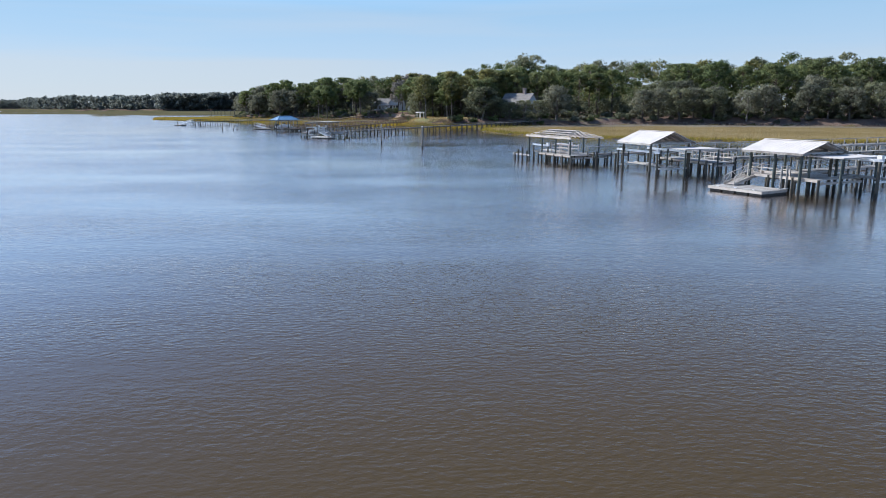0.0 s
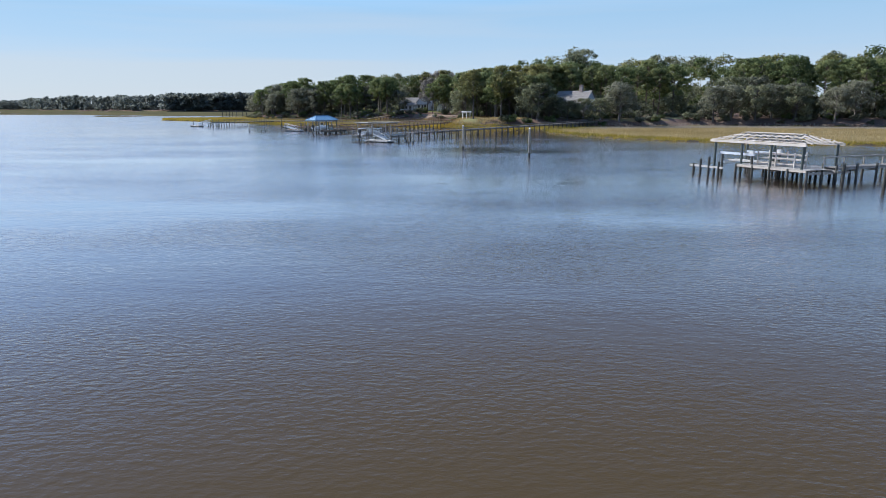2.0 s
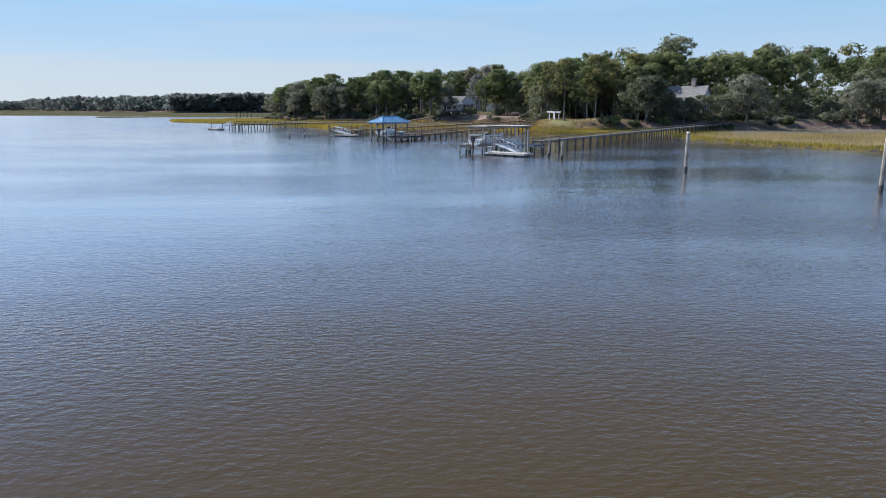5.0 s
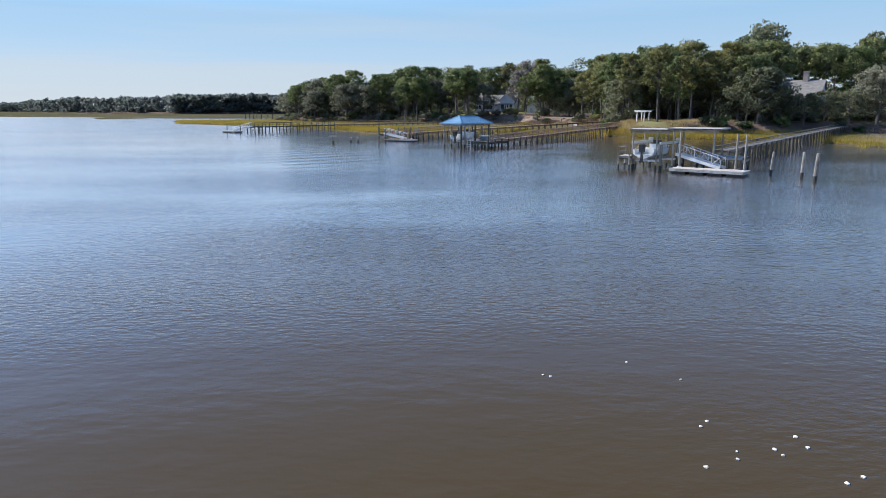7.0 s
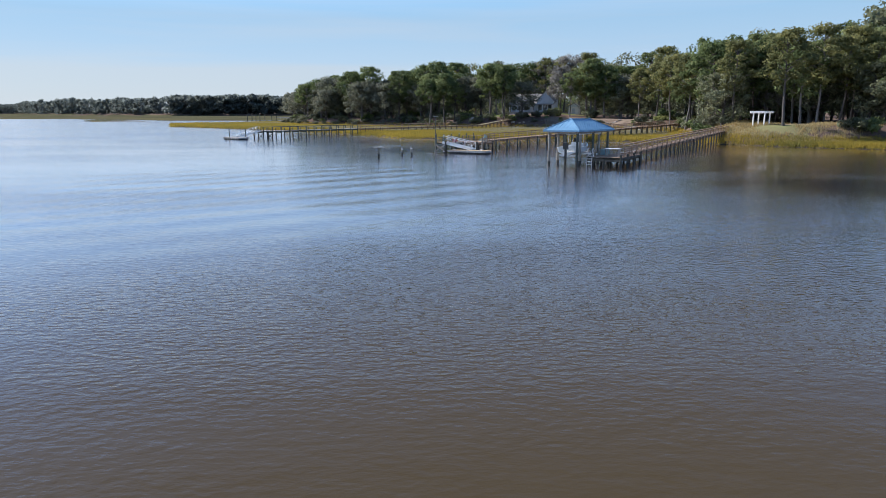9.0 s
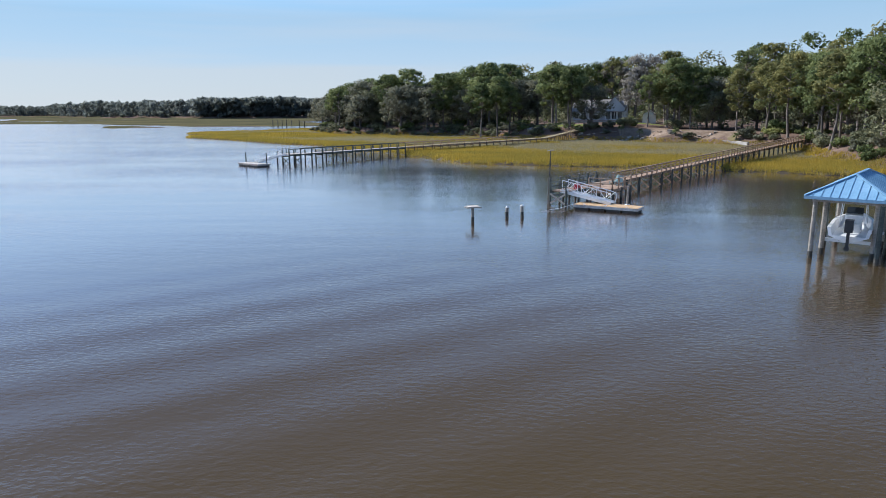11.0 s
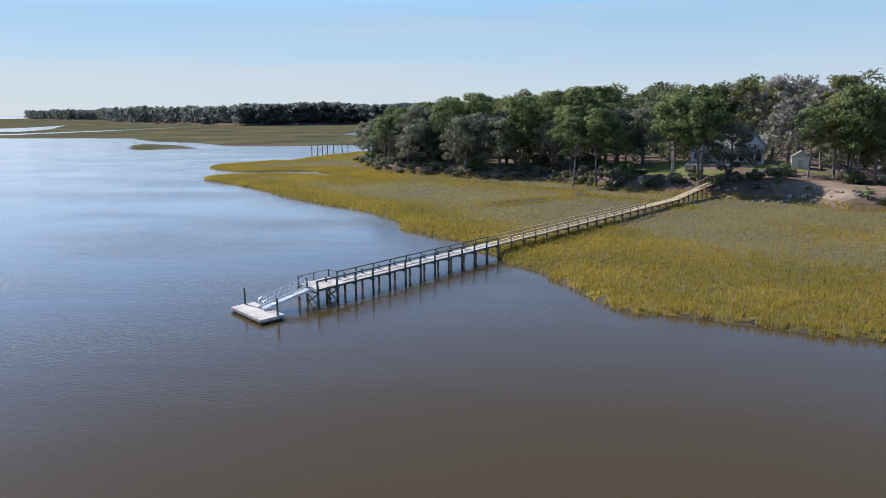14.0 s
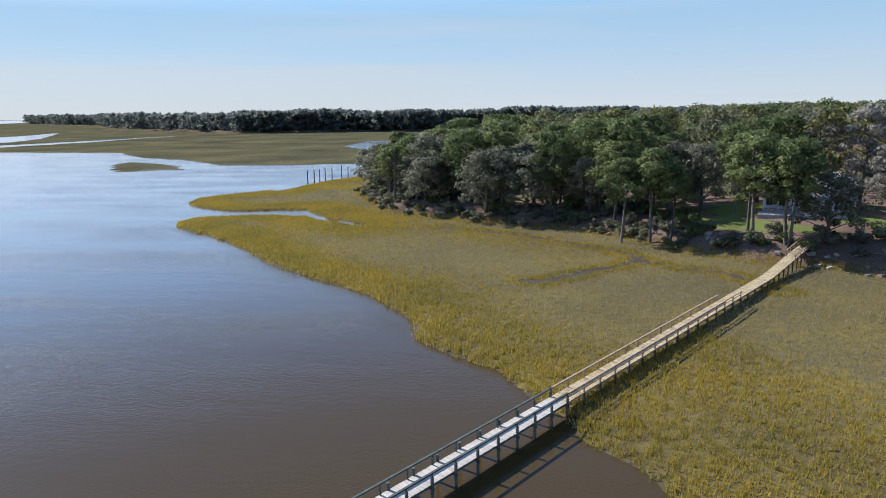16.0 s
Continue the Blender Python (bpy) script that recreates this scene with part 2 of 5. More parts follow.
M_BRICK = mat("pale_brick", [(0.3, 0.22, 0.18), (0.4, 0.31, 0.26), (0.48, 0.39, 0.33)], 0.9, 2, bump=0.5)
M_CANVAS = mat("pale_canvas", [(0.5, 0.5, 0.48), (0.62, 0.62, 0.6), (0.7, 0.7, 0.68)], 0.9, 1.2, bump=0.3)
M_TEAL = mat("teal_plastic", [(0.1, 0.17, 0.17), (0.16, 0.25, 0.25), (0.24, 0.33, 0.32)], 0.5, 2, bump=0.05)

# tidal water: silty body, ripples at three sizes
M_WATER = bpy.data.materials.new("silty_river_water")
M_WATER.use_nodes = True
n, l = M_WATER.node_tree.nodes, M_WATER.node_tree.links
n.remove(n["Principled BSDF"])
body, gloss, lay, rim, both = (n.new("ShaderNode" + k) for k in ("BsdfDiffuse", "BsdfGlossy", "LayerWeight", "ValToRGB", "MixShader"))
body.inputs["Color"].default_value = (0.056, 0.037, 0.0125, 1)
gloss.distribution = "MULTI_GGX"
gloss.inputs["Color"].default_value, gloss.inputs["Roughness"].default_value = (1, 0.95, 0.96, 1), 0.12
lay.inputs["Blend"].default_value = 0.5
re_ = rim.color_ramp.elements
re_[0].position, re_[0].color = 0.0, (0.02, 0.02, 0.02, 1)
re_[1].position, re_[1].color = 0.93, (1, 1, 1, 1)
for at_, value in ((0.45, 0.035), (0.58, 0.065), (0.7, 0.17), (0.8, 0.46), (0.86, 0.78)):
    re_.new(at_).color = (value, value, value, 1)
l.new(lay.outputs["Facing"], rim.inputs[0])
l.new(rim.outputs[0], both.inputs[0])
l.new(body.outputs[0], both.inputs[1])
l.new(gloss.outputs[0], both.inputs[2])
l.new(both.outputs[0], n["Material Output"].inputs["Surface"])
geo = n.new("ShaderNodeNewGeometry")
heights = []
for i, (s, st, dist, w) in enumerate((((3.0, 5.4, 1), 1.0, 2.5, 0.028), ((0.9, 1.6, 1), 1.0, 2.0, 0.018), ((0.06, 0.25, 1), 1.0, 1.5, 0.03))):
    mp, t = n.new("ShaderNodeMapping"), n.new("ShaderNodeTexNoise")
    mp.inputs["Scale"].default_value = s
    mp.inputs["Rotation"].default_value = (0, 0, radians((-14, 12, 16)[i]))
    t.inputs["Scale"].default_value, t.inputs["Detail"].default_value = st, dist
    l.new(geo.outputs["Position"], mp.inputs[0])
    l.new(mp.outputs[0], t.inputs["Vector"])
    k = n.new("ShaderNodeMath")
    k.operation = "MULTIPLY"
    k.inputs[1].default_value = w
    l.new(t.outputs["Fac"], k.inputs[0])
    heights.append(k.outputs[0])
patch, patch_map, patch_range = n.new("ShaderNodeTexNoise"), n.new("ShaderNodeMapping"), n.new("ShaderNodeMapRange")
patch_map.inputs["Scale"].default_value = (0.025, 0.06, 1)
patch.inputs["Scale"].default_value, patch.inputs["Detail"].default_value = 1.0, 6.0
patch_range.inputs[1].default_value, patch_range.inputs[2].default_value = 0.35, 0.65
patch_range.inputs[3].default_value, patch_range.inputs[4].default_value = 0.15, 1.7
l.new(geo.outputs["Position"], patch_map.inputs[0])
l.new(patch_map.outputs[0], patch.inputs["Vector"])
l.new(patch.outputs["Fac"], patch_range.inputs[0])
rough_k = n.new("ShaderNodeMath")
rough_k.operation = "MULTIPLY"
l.new(heights[0], rough_k.inputs[0])
l.new(patch_range.outputs[0], rough_k.inputs[1])
s1, s2 = n.new("ShaderNodeMath"), n.new("ShaderNodeMath")
l.new(rough_k.outputs[0], s1.inputs[0])
l.new(heights[1], s1.inputs[1])
calm_far, calm, calm_k = n.new("ShaderNodeVectorMath"), n.new("ShaderNodeMapRange"), n.new("ShaderNodeMath")
calm_far.operation, calm_k.operation = "DISTANCE", "MULTIPLY"
calm_far.inputs[1].default_value = (-70, 252, 0)
calm.inputs[1].default_value, calm.inputs[2].default_value = 25.0, 85.0
calm.inputs[3].default_value, calm.inputs[4].default_value = 0.3, 1.0
l.new(geo.outputs["Position"], calm_far.inputs[0])
l.new(calm_far.outputs["Value"], calm.inputs[0])
l.new(s1.outputs[0], calm_k.inputs[0])
l.new(calm.outputs[0], calm_k.inputs[1])
l.new(calm_k.outputs[0], s2.inputs[0])
l.new(heights[2], s2.inputs[1])
# an old wake spreading off the docks
wake_map, wake, wake_far, wake_fade, wake_k, s3 = (n.new("ShaderNode" + k) for k in ("Mapping", "TexWave", "VectorMath", "MapRange", "Math", "Math"))
wake_map.inputs["Rotation"].default_value = (0, 0, radians(-127))
wake.inputs["Scale"].default_value, wake.inputs["Distortion"].default_value = 0.072, 2.5
wake.inputs["Detail"].default_value, wake.inputs["Detail Scale"].default_value = 1.0, 0.35
l.new(geo.outputs["Position"], wake_map.inputs[0])
l.new(wake_map.outputs[0], wake.inputs["Vector"])
wake_far.operation = "DISTANCE"
wake_far.inputs[1].default_value = (-78, 190, 0)
l.new(geo.outputs["Position"], wake_far.inputs[0])
wake_fade.inputs[1].default_value, wake_fade.inputs[2].default_value = 8.0, 30.0
wake_fade.inputs[3].default_value, wake_fade.inputs[4].default_value = 0.04, 0.0
l.new(wake_far.outputs["Value"], wake_fade.inputs[0])
wake_k.operation = "MULTIPLY"
l.new(wake.outputs["Fac"], wake_k.inputs[0])
l.new(wake_fade.outputs[0], wake_k.inputs[1])
l.new(s2.outputs[0], s3.inputs[0])
l.new(wake_k.outputs[0], s3.inputs[1])
wbump = n.new("ShaderNodeBump")
wbump.inputs["Strength"].default_value, wbump.inputs["Distance"].default_value = 1.0, 1.0
l.new(s3.outputs[0], wbump.inputs["Height"])
for node in (body, gloss, lay):
    l.new(wbump.outputs[0], node.inputs["Normal"])


# ---- mesh builders ----
class Solid:
    """Collects boxes, beams, rods and sheets into one mesh."""

    def __init__(self):
        self.v, self.f = [], []

    def faces(self, points, faces):
        k = len(self.v)
        self.v += [tuple(p) for p in points]
        self.f += [tuple(k + i for i in f) for f in faces]
        return self

    def box(self, x0, y0, z0, x1, y1, z1):
        p = [(x, y, z) for z in (z0, z1) for x, y in ((x0, y0), (x1, y0), (x1, y1), (x0, y1))]
        return self.faces(p, [(3, 2, 1, 0), (4, 5, 6, 7), (0, 1, 5, 4), (1, 2, 6, 5), (2, 3, 7, 6), (3, 0, 4, 7)])

    def beam(self, a, b, w, h):
        a, b = Vector(a), Vector(b)
        d = (b - a).normalized()
        side = d.cross(Vector((0, 0, 1)))
        side = (side.normalized() if side.length > 1e-4 else Vector((1, 0, 0))) * w / 2
        up = side.cross(d).normalized() * h / 2
        p = [e + i * side + j * up for e in (a, b) for i, j in ((-1, -1), (1, -1), (1, 1), (-1, 1))]
        return self.faces(p, [(3, 2, 1, 0), (4, 5, 6, 7), (0, 1, 5, 4), (1, 2, 6, 5), (2, 3, 7, 6), (3, 0, 4, 7)])

    def rod(self, a, b, r0, r1=None, n=8):
        a, b, r1 = Vector(a), Vector(b), r0 if r1 is None else r1
        d = (b - a).normalized()
        u = d.orthogonal().normalized()
        w = d.cross(u)
        p = [c + (u * math.cos(i * math.tau / n) + w * math.sin(i * math.tau / n)) * r for c, r in ((a, r0), (b, r1)) for i in range(n)]
        f = [(i, (i + 1) % n, n + (i + 1) % n, n + i) for i in range(n)] + [tuple(range(n - 1, -1, -1)), tuple(range(n, 2 * n))]
        return self.faces(p, f)

    def tube(self, points, radii, n=7):
        """A bent tapering limb."""
        k = len(self.v)
        pts = [Vector(p) for p in points]
        for i, (p, r) in enumerate(zip(pts, radii)):
            d = (pts[min(i + 1, len(pts) - 1)] - pts[max(i - 1, 0)]).normalized()
            u = d.cross(Vector((0.3, 1, 0.1))).normalized()
            w = d.cross(u)
            self.v += [tuple(p + (u * math.cos(j * math.tau / n) + w * math.sin(j * math.tau / n)) * r) for j in range(n)]
        for i in range(len(pts) - 1):
            for j in range(n):
                a, b = k + i * n + j, k + i * n + (j + 1) % n
                self.f.append((a, b, b + n, a + n))
        return self

    def mesh(self, name, material, smooth=False):
        me = bpy.data.meshes.new(name)
        me.from_pydata(self.v, [], self.f)
        me.materials.append(material)
        if smooth:
            me.shade_smooth()
        return me


def part(name, solid, material, parent, label="", at=None, smooth=False):
    ob = new(name, solid if isinstance(solid, bpy.types.Mesh) else solid.mesh(name, material, smooth))
    ob.parent = parent
    if at is not None:
        ob.location = at
    return tagged(ob, label)


def thing(name, label, category, where, group=""):
    ob = new(name)
    ob.matrix_basis = where
    ob.empty_display_size = 0.3
    return tagged(ob, label, category, group)


def array_mesh(name, verts, faces, material, normals=None):
    """A mesh from arrays: verts (n, 3), faces (m, k), and shading normals (n, 3)."""
    me = bpy.data.meshes.new(name)
    nv, (nf, k) = len(verts), faces.shape
    me.vertices.add(nv)
    me.loops.add(nf * k)
    me.polygons.add(nf)
    me.vertices.foreach_set("co", verts.astype(np.float32).ravel())
    me.loops.foreach_set("vertex_index", faces.astype(np.int32).ravel())
    me.polygons.foreach_set("loop_start", np.arange(0, nf * k, k, dtype=np.int32))
    me.update(calc_edges=True)
    if normals is not None:
        me.normals_split_custom_set_from_vertices(normals.astype(np.float32))
    me.materials.append(material)
    return me


# ---- the lie of the land ----
SHORE = [(1500, -300), (400, 100), (300, 112), (160, 130), (110, 140), (75, 150), (50, 160), (32, 172), (20, 196), (14, 215), (15, 236), (1, 244), (-6, 249), (-11, 253),
         (-16, 262), (-22, 268), (-30, 272), (-36, 275), (-41, 280), (-49, 282), (-59, 284.3), (-66, 287.5), (-75, 290.5), (-78, 294), (-80, 297.5), (-83, 305.8),
         (-88.2, 311.6), (-92, 320), (-95, 325), (-99, 328.5), (-105, 334.6), (-110, 346), (-112, 350), (-121, 358.5)]
POINT = [(-138, 371.8), (-149, 386), (-157, 395), (-166, 401), (-176.5, 410), (-180, 417), (-177, 422.6), (-164, 428.7), (-149, 426.4), (-145, 421.9), (-129, 411),
         (-131, 415.6), (-144.5, 427), (-153, 439.4), (-161, 438), (-175, 435.5), (-181, 440), (-189, 445), (-194, 452), (-196.5, 462), (-188, 474), (-180.5, 485),
         (-175.6, 480), (-172.7, 499), (-168.5, 515), (-159.5, 535), (-140, 560), (-80, 640), (0, 740), (300, 1000), (1500, 2200), (4500, 2200), (4500, -300)]
FAR_SHORE = [(-484, 722), (-434, 718), (-385, 714), (-334, 659), (-288, 632), (-255, 598), (-217, 597), (-181, 603), (-120, 660), (-40, 760), (260, 1040), (1450, 2250),
             (4500, 2250), (4500, 4600), (-4600, 4600), (-4600, 1700), (-2500, 1300), (-1100, 900), (-700, 780)]
ISLAND = [(-313, 593), (-318, 606), (-317, 621), (-303, 617), (-291, 611), (-270, 590), (-254, 571), (-262, 568), (-273, 570), (-285, 554)]
HOLES = [[(-233, 796), (-203, 731), (-165, 755), (-190, 850), (-229, 876)], [(-620, 745), (-547, 798), (-528, 887), (-518, 1100), (-545, 953), (-580, 840), (-680, 790)],
         [(-620, 890), (-655, 985), (-700, 1060), (-831, 1270), (-777, 1137), (-770, 1065), (-900, 1000), (-800, 870)],
         [(-1950, 2500), (-2700, 2500), (-4700, 2200), (-4700, 4100), (-2400, 4100)]]
BANK = [(1500, -100), (600, 120), (260, 205), (170, 235), (130, 250), (105, 262), (85, 272), (60, 268), (42, 260), (28, 257), (12, 256), (-6, 257), (-13, 261), (-14, 275), (-11, 287), (-10, 300), (-4, 316),
        (-3, 332), (-8, 342), (-15, 356), (-24, 358), (-30, 370), (-42, 375), (-50, 378), (-61, 387), (-70, 401), (-82, 411), (-106, 420), (-128, 435), (-139, 462),
        (-146, 480), (-140, 520), (-115, 580), (-60, 650), (20, 740), (320, 990), (1500, 2180), (4500, 2180), (4500, -100)]
FAR_BANK = [(500, 1330), (-100, 1160), (-263, 1137), (-321, 1153), (-409, 1130), (-487, 1128), (-647, 1273), (-845, 1432), (-1198, 1910), (-1364, 1983), (-1841, 2456), (-1500, 3200), (500, 3200)]


def inside(poly, x, y):
    """Signed distance to a polygon's outline, positive inside."""
    p = np.array(poly, float)
    q = np.roll(p, -1, 0)
    best, odd = np.full(x.shape, 1e18), np.zeros(x.shape, bool)
    for (ax, ay), (bx, by) in zip(p, q):
        dx, dy = bx - ax, by - ay
        t = np.clip(((x - ax) * dx + (y - ay) * dy) / (dx * dx + dy * dy), 0, 1)
        best = np.minimum(best, (x - ax - t * dx) ** 2 + (y - ay - t * dy) ** 2)
        if ay != by:
            odd ^= ((ay > y) != (by > y)) & (x < dx * (y - ay) / dy + ax)
    return np.where(odd, 1, -1) * np.sqrt(best)


def wobble(x, y, s, seed=0.0):
    """Cheap smooth variation between about -1 and 1."""
    return (np.sin(x / s + 1.7 * np.sin(y / s * 0.7 + seed)) + np.sin(y / s * 1.3 + 1.3 * np.sin(x / s * 0.8 + 2 + seed)) + 0.6 * np.sin((x + y) / s * 2.3 + seed)) / 2.6


def land(x, y):
    """Distance inside the shore and inside the wooded bank."""
    wx, wy = x + 0.8 * wobble(x, y, 3.1), y + 0.8 * wobble(y, x, 2.7, 1.0)
    d = np.maximum.reduce([inside(SHORE + POINT, wx, wy), inside(FAR_SHORE, wx, wy), inside(ISLAND, wx, wy)])
    for hole in HOLES:
        d = np.minimum(d, -inside(hole, wx, wy))
    return d, np.maximum(inside(BANK, wx, wy), inside(FAR_BANK, wx, wy))


def height(x, y):
    d, b = land(x, y)
    rise = np.clip((b + 3) / 9, 0, 1)
    knoll = 2.4 * np.exp(-((x + 27) ** 2 + (y - 408) ** 2) / 580) * rise
    return knoll + np.clip(d * 0.42, -2.0, 0.42) + 3.0 * rise * rise * (3 - 2 * rise) + np.where(b > 0, 0.18 * wobble(x, y, 6.0), 0) + np.where(d > 3, 0.06 * wobble(x, y, 2.0), 0)


def ground_z(x, y):
    return float(height(np.array([float(x)]), np.array([float(y)]))[0])


def lines(*stretches):
    out = []
    for a, b, step in stretches:
        out += list(np.arange(a, b, step))
    return np.array(out)


CREEKS = [[(-110, 411), (-95, 402), (-82, 392), (-72, 383), (-71, 377)],
          [(-71, 377), (-80, 369), (-89, 361), (-92, 362)],
          [(-71, 377), (-65, 372), (-59, 368), (-54, 358)]]


def near_creek(x, y):
    best = np.full(x.shape, 99.0)
    for line in CREEKS:
        for (ax, ay), (bx, by) in zip(line, line[1:]):
            dx, dy = bx - ax, by - ay
            t = np.clip(((x - ax) * dx + (y - ay) * dy) / (dx * dx + dy * dy), 0, 1)
            best = np.minimum(best, np.hypot(x - ax - t * dx, y - ay - t * dy))
    return best + 0.8 * wobble(x, y, 2.2)


gx = lines((-4600, -1500, 260), (-1500, -900, 60), (-900, -210, 9), (-210, 60, 1.8), (60, 220, 6), (220, 800, 40), (800, 4601, 380))
gy = lines((-300, 100, 40), (100, 230, 5), (230, 545, 1.8), (545, 1300, 9), (1300, 2600, 60), (2600, 4601, 250))
X, Y = np.meshgrid(gx, gy)
Z = height(X.ravel(), Y.ravel())
nx, ny = len(gx), len(gy)
idx = np.arange(nx * ny).reshape(ny, nx)
quads = np.stack([idx[:-1, :-1], idx[:-1, 1:], idx[1:, 1:], idx[1:, :-1]], -1).reshape(-1, 4)
ground_mesh = array_mesh("ground", np.stack([X.ravel(), Y.ravel(), Z], -1), quads, M_BED)
cx, cy = X.ravel()[quads].mean(1), Y.ravel()[quads].mean(1)
cd, cb = land(cx, cy)
LAWN = [(-60, 402), (-56, 393), (-46, 387), (-30, 384), (-14, 388), (-6, 402), (-20, 425), (-50, 425)]
CLEARING = [(-108, 441), (-96, 431), (-84, 442), (-92, 460), (-108, 456)]
LAWN_SOUTH = [(26, 262), (45, 264), (70, 274), (90, 282), (85, 296), (55, 292), (28, 280)]
YARD = [(-13, 260), (-5, 257.5), (8, 266), (20, 290), (22, 310), (4, 316), (8, 300), (2, 288), (-12, 276)]
kind = np.where(cd < 0.1, 0, np.where(cy > 560, 2, 1))
kind = np.where((kind == 1) & (near_creek(cx, cy) < 1.2), 0, kind)
kind = np.where(cb > -1.5, 3, kind)
kind = np.where((np.abs(cb - 2.0) < 4.5) & (wobble(cx, cy, 5.0) > 0.55) & (cy < 560) & (cx < 60), 5, kind)
MOUND = [(-33, 372), (-26, 360), (-16, 357), (-9, 346), (-2, 352), (-8, 366), (-20, 378)]
for poly in (YARD, MOUND):
    kind = np.where(inside(poly, cx, cy) > 0.8 * wobble(cx, cy, 2.0), np.where(wobble(cx, cy, 3.1, 2.0) > (-0.5 if poly is YARD else 0.55), 6, 5), kind)
# house lawn in patches; litter colour between them also holds the trees' shade
for poly, cover in ((LAWN, 4), (LAWN_SOUTH, 6), (CLEARING, 6)):
    kind = np.where((inside(poly, cx, cy) > 0.6 * wobble(cx, cy, 2.0)) & ((cover != 4) | (wobble(cx, cy, 4.0, 1.0) > np.where(cx < -38, -0.35, 0.3))), cover, kind)
for m in (M_MARSH, M_FARMARSH, M_FLOOR, M_LAWN, M_SAND, M_YARD):
    ground_mesh.materials.append(m)
ground_mesh.polygons.foreach_set("material_index", kind.astype(np.int32))
ground_mesh.shade_smooth()
tagged(new("ground", ground_mesh), "tidal marsh and wooded shore with sandy bank", "ground", kind="structure")

water = Solid().faces([(-4900, -900, 0), (4900, -900, 0), (4900, 4900, 0), (-4900, 4900, 0)], [(0, 1, 2, 3)])
tagged(new("water", water.mesh("water", M_WATER)), "calm brown tidal river with fine ripples", "water", kind="structure")


# ---- marsh grass ----
def grass(name, label, material, x, y, tall, wide, blades, seed):
    """One sward: at each place a tuft of leaning, tapering blades."""
    rng = np.random.default_rng(seed)
    z = height(x, y)
    x, y, z, tall = (np.repeat(a, blades) for a in (x, y, z, tall))
    k = len(x)
    turn = rng.uniform(0, math.tau, k)
    bx, by = x + rng.normal(0, 0.22, k), y + rng.normal(0, 0.22, k)
    h = tall * rng.uniform(0.65, 1.15, k)
    lean, face = rng.uniform(0.1, 0.75, k) * h, rng.uniform(0, math.tau, k)
    w = wide * rng.uniform(0.6, 1.3, k) / 2
    ox, oy = np.cos(face) * w, np.sin(face) * w
    v = np.empty((k, 3, 3))
    v[:, 0] = np.stack([bx - ox, by - oy, z - 0.1], -1)
    v[:, 1] = np.stack([bx + ox, by + oy, z - 0.1], -1)
    v[:, 2] = np.stack([bx + np.cos(turn) * lean, by + np.sin(turn) * lean, z + h], -1)
    me = array_mesh(name, v.reshape(-1, 3), np.arange(3 * k).reshape(-1, 3), material)
    return tagged(new(name, me), label, "grass", kind="stuff")


def scatter(count, x0, y0, x1, y1, seed):
    rng = np.random.default_rng(seed)
    x, y = rng.uniform(x0, x1, count), rng.uniform(y0, y1, count)
    d, b = land(x, y)
    keep = (d > 0.1) & (b < 0.5)
    return x[keep], y[keep], d[keep], b[keep]


x, y, d, b = scatter(300000, -200, 240, 20, 545, 11)
c = near_creek(x, y)
mixed = np.random.default_rng(6)
edge = d + 2.5 * wobble(x, y, 7.0) + mixed.normal(0, 3.5, len(x))
edge = np.where((x + 107) * 0.807 - (y - 290.8) * 0.59 > 0, edge - 13 + 5 * wobble(x, y, 9.0, 1.0), edge)
fringe = ((edge < 13) | ((c > 1.0) & (c < 3.2)) | (b > -3)) & (c > 0.7)
fringe |= (wobble(x, y, 16.0, 3.0) + mixed.normal(0, 0.3, len(x)) > 0.95) & (c > 0.7)
inner = ~fringe & (c > 0.7)
grass("cordgrass_fringe", "golden green cordgrass along the water's edge", M_FRINGE, x[fringe], y[fringe], np.where(y[fringe] > 398, 0.5, np.where(d[fringe] < 8, 0.62, 0.5)), 0.1, 6, 12)
pick = inner & (np.random.default_rng(5).random(len(x)) < 0.85)
grass("high_marsh_grass", "greyish brown marsh grass inland", M_INNER, x[pick], y[pick], np.full(pick.sum(), 0.36), 0.075, 5, 13)
x, y, d, b = scatter(150000, 10, 120, 210, 345, 14)
front = d + 2 * wobble(x, y, 9.0) < 3
back = b + 5 * wobble(x, y, 12.0) > -22
middle = ~front & ~back
grass("south_cordgrass", "green gold cordgrass fringing the south marsh", M_FRINGE, x[front], y[front], np.full(front.sum(), 0.6), 0.16, 3, 15)
grass("south_marsh_grass", "golden tan marsh grass below the woods", M_TANGRASS, x[middle], y[middle], np.full(middle.sum(), 0.5), 0.2, 2, 16)
grass("south_straw_grass", "bleached straw grass along the foot of the woods", M_STRAW, x[back], y[back], np.full(back.sum(), 0.5), 0.2, 2, 17)


g = np.random.default_rng(18)
x, y = g.uniform(-16, 40, 26000), g.uniform(244, 300, 26000)
bank = inside(BANK, x, y)
keep = (bank > -3) & (bank < 11 + 3 * wobble(x, y, 4.0)) & (wobble(x, y, 3.5, 1.0) > -0.45) & (inside(YARD, x, y) + 6 > 0)
grass("bank_grass", "dry olive tufts on the yard's bank", M_TANGRASS, x[keep], y[keep], 0.35 + 0.35 * np.abs(wobble(x[keep], y[keep], 2.3)), 0.09, 4, 19)
x, y, d, b = scatter(26000, -20, 225, 60, 270, 20)
keep = np.hypot(x - 6, y - 254) + 4 * wobble(x, y, 5.0) + np.random.default_rng(22).normal(0, 5, len(x)) < 24
x, y = x[keep], y[keep]
grass("yard_cordgrass", "golden cordgrass below the yard's bank", M_FRINGE, x, y, np.full(len(x), 0.7), 0.09, 4, 21)


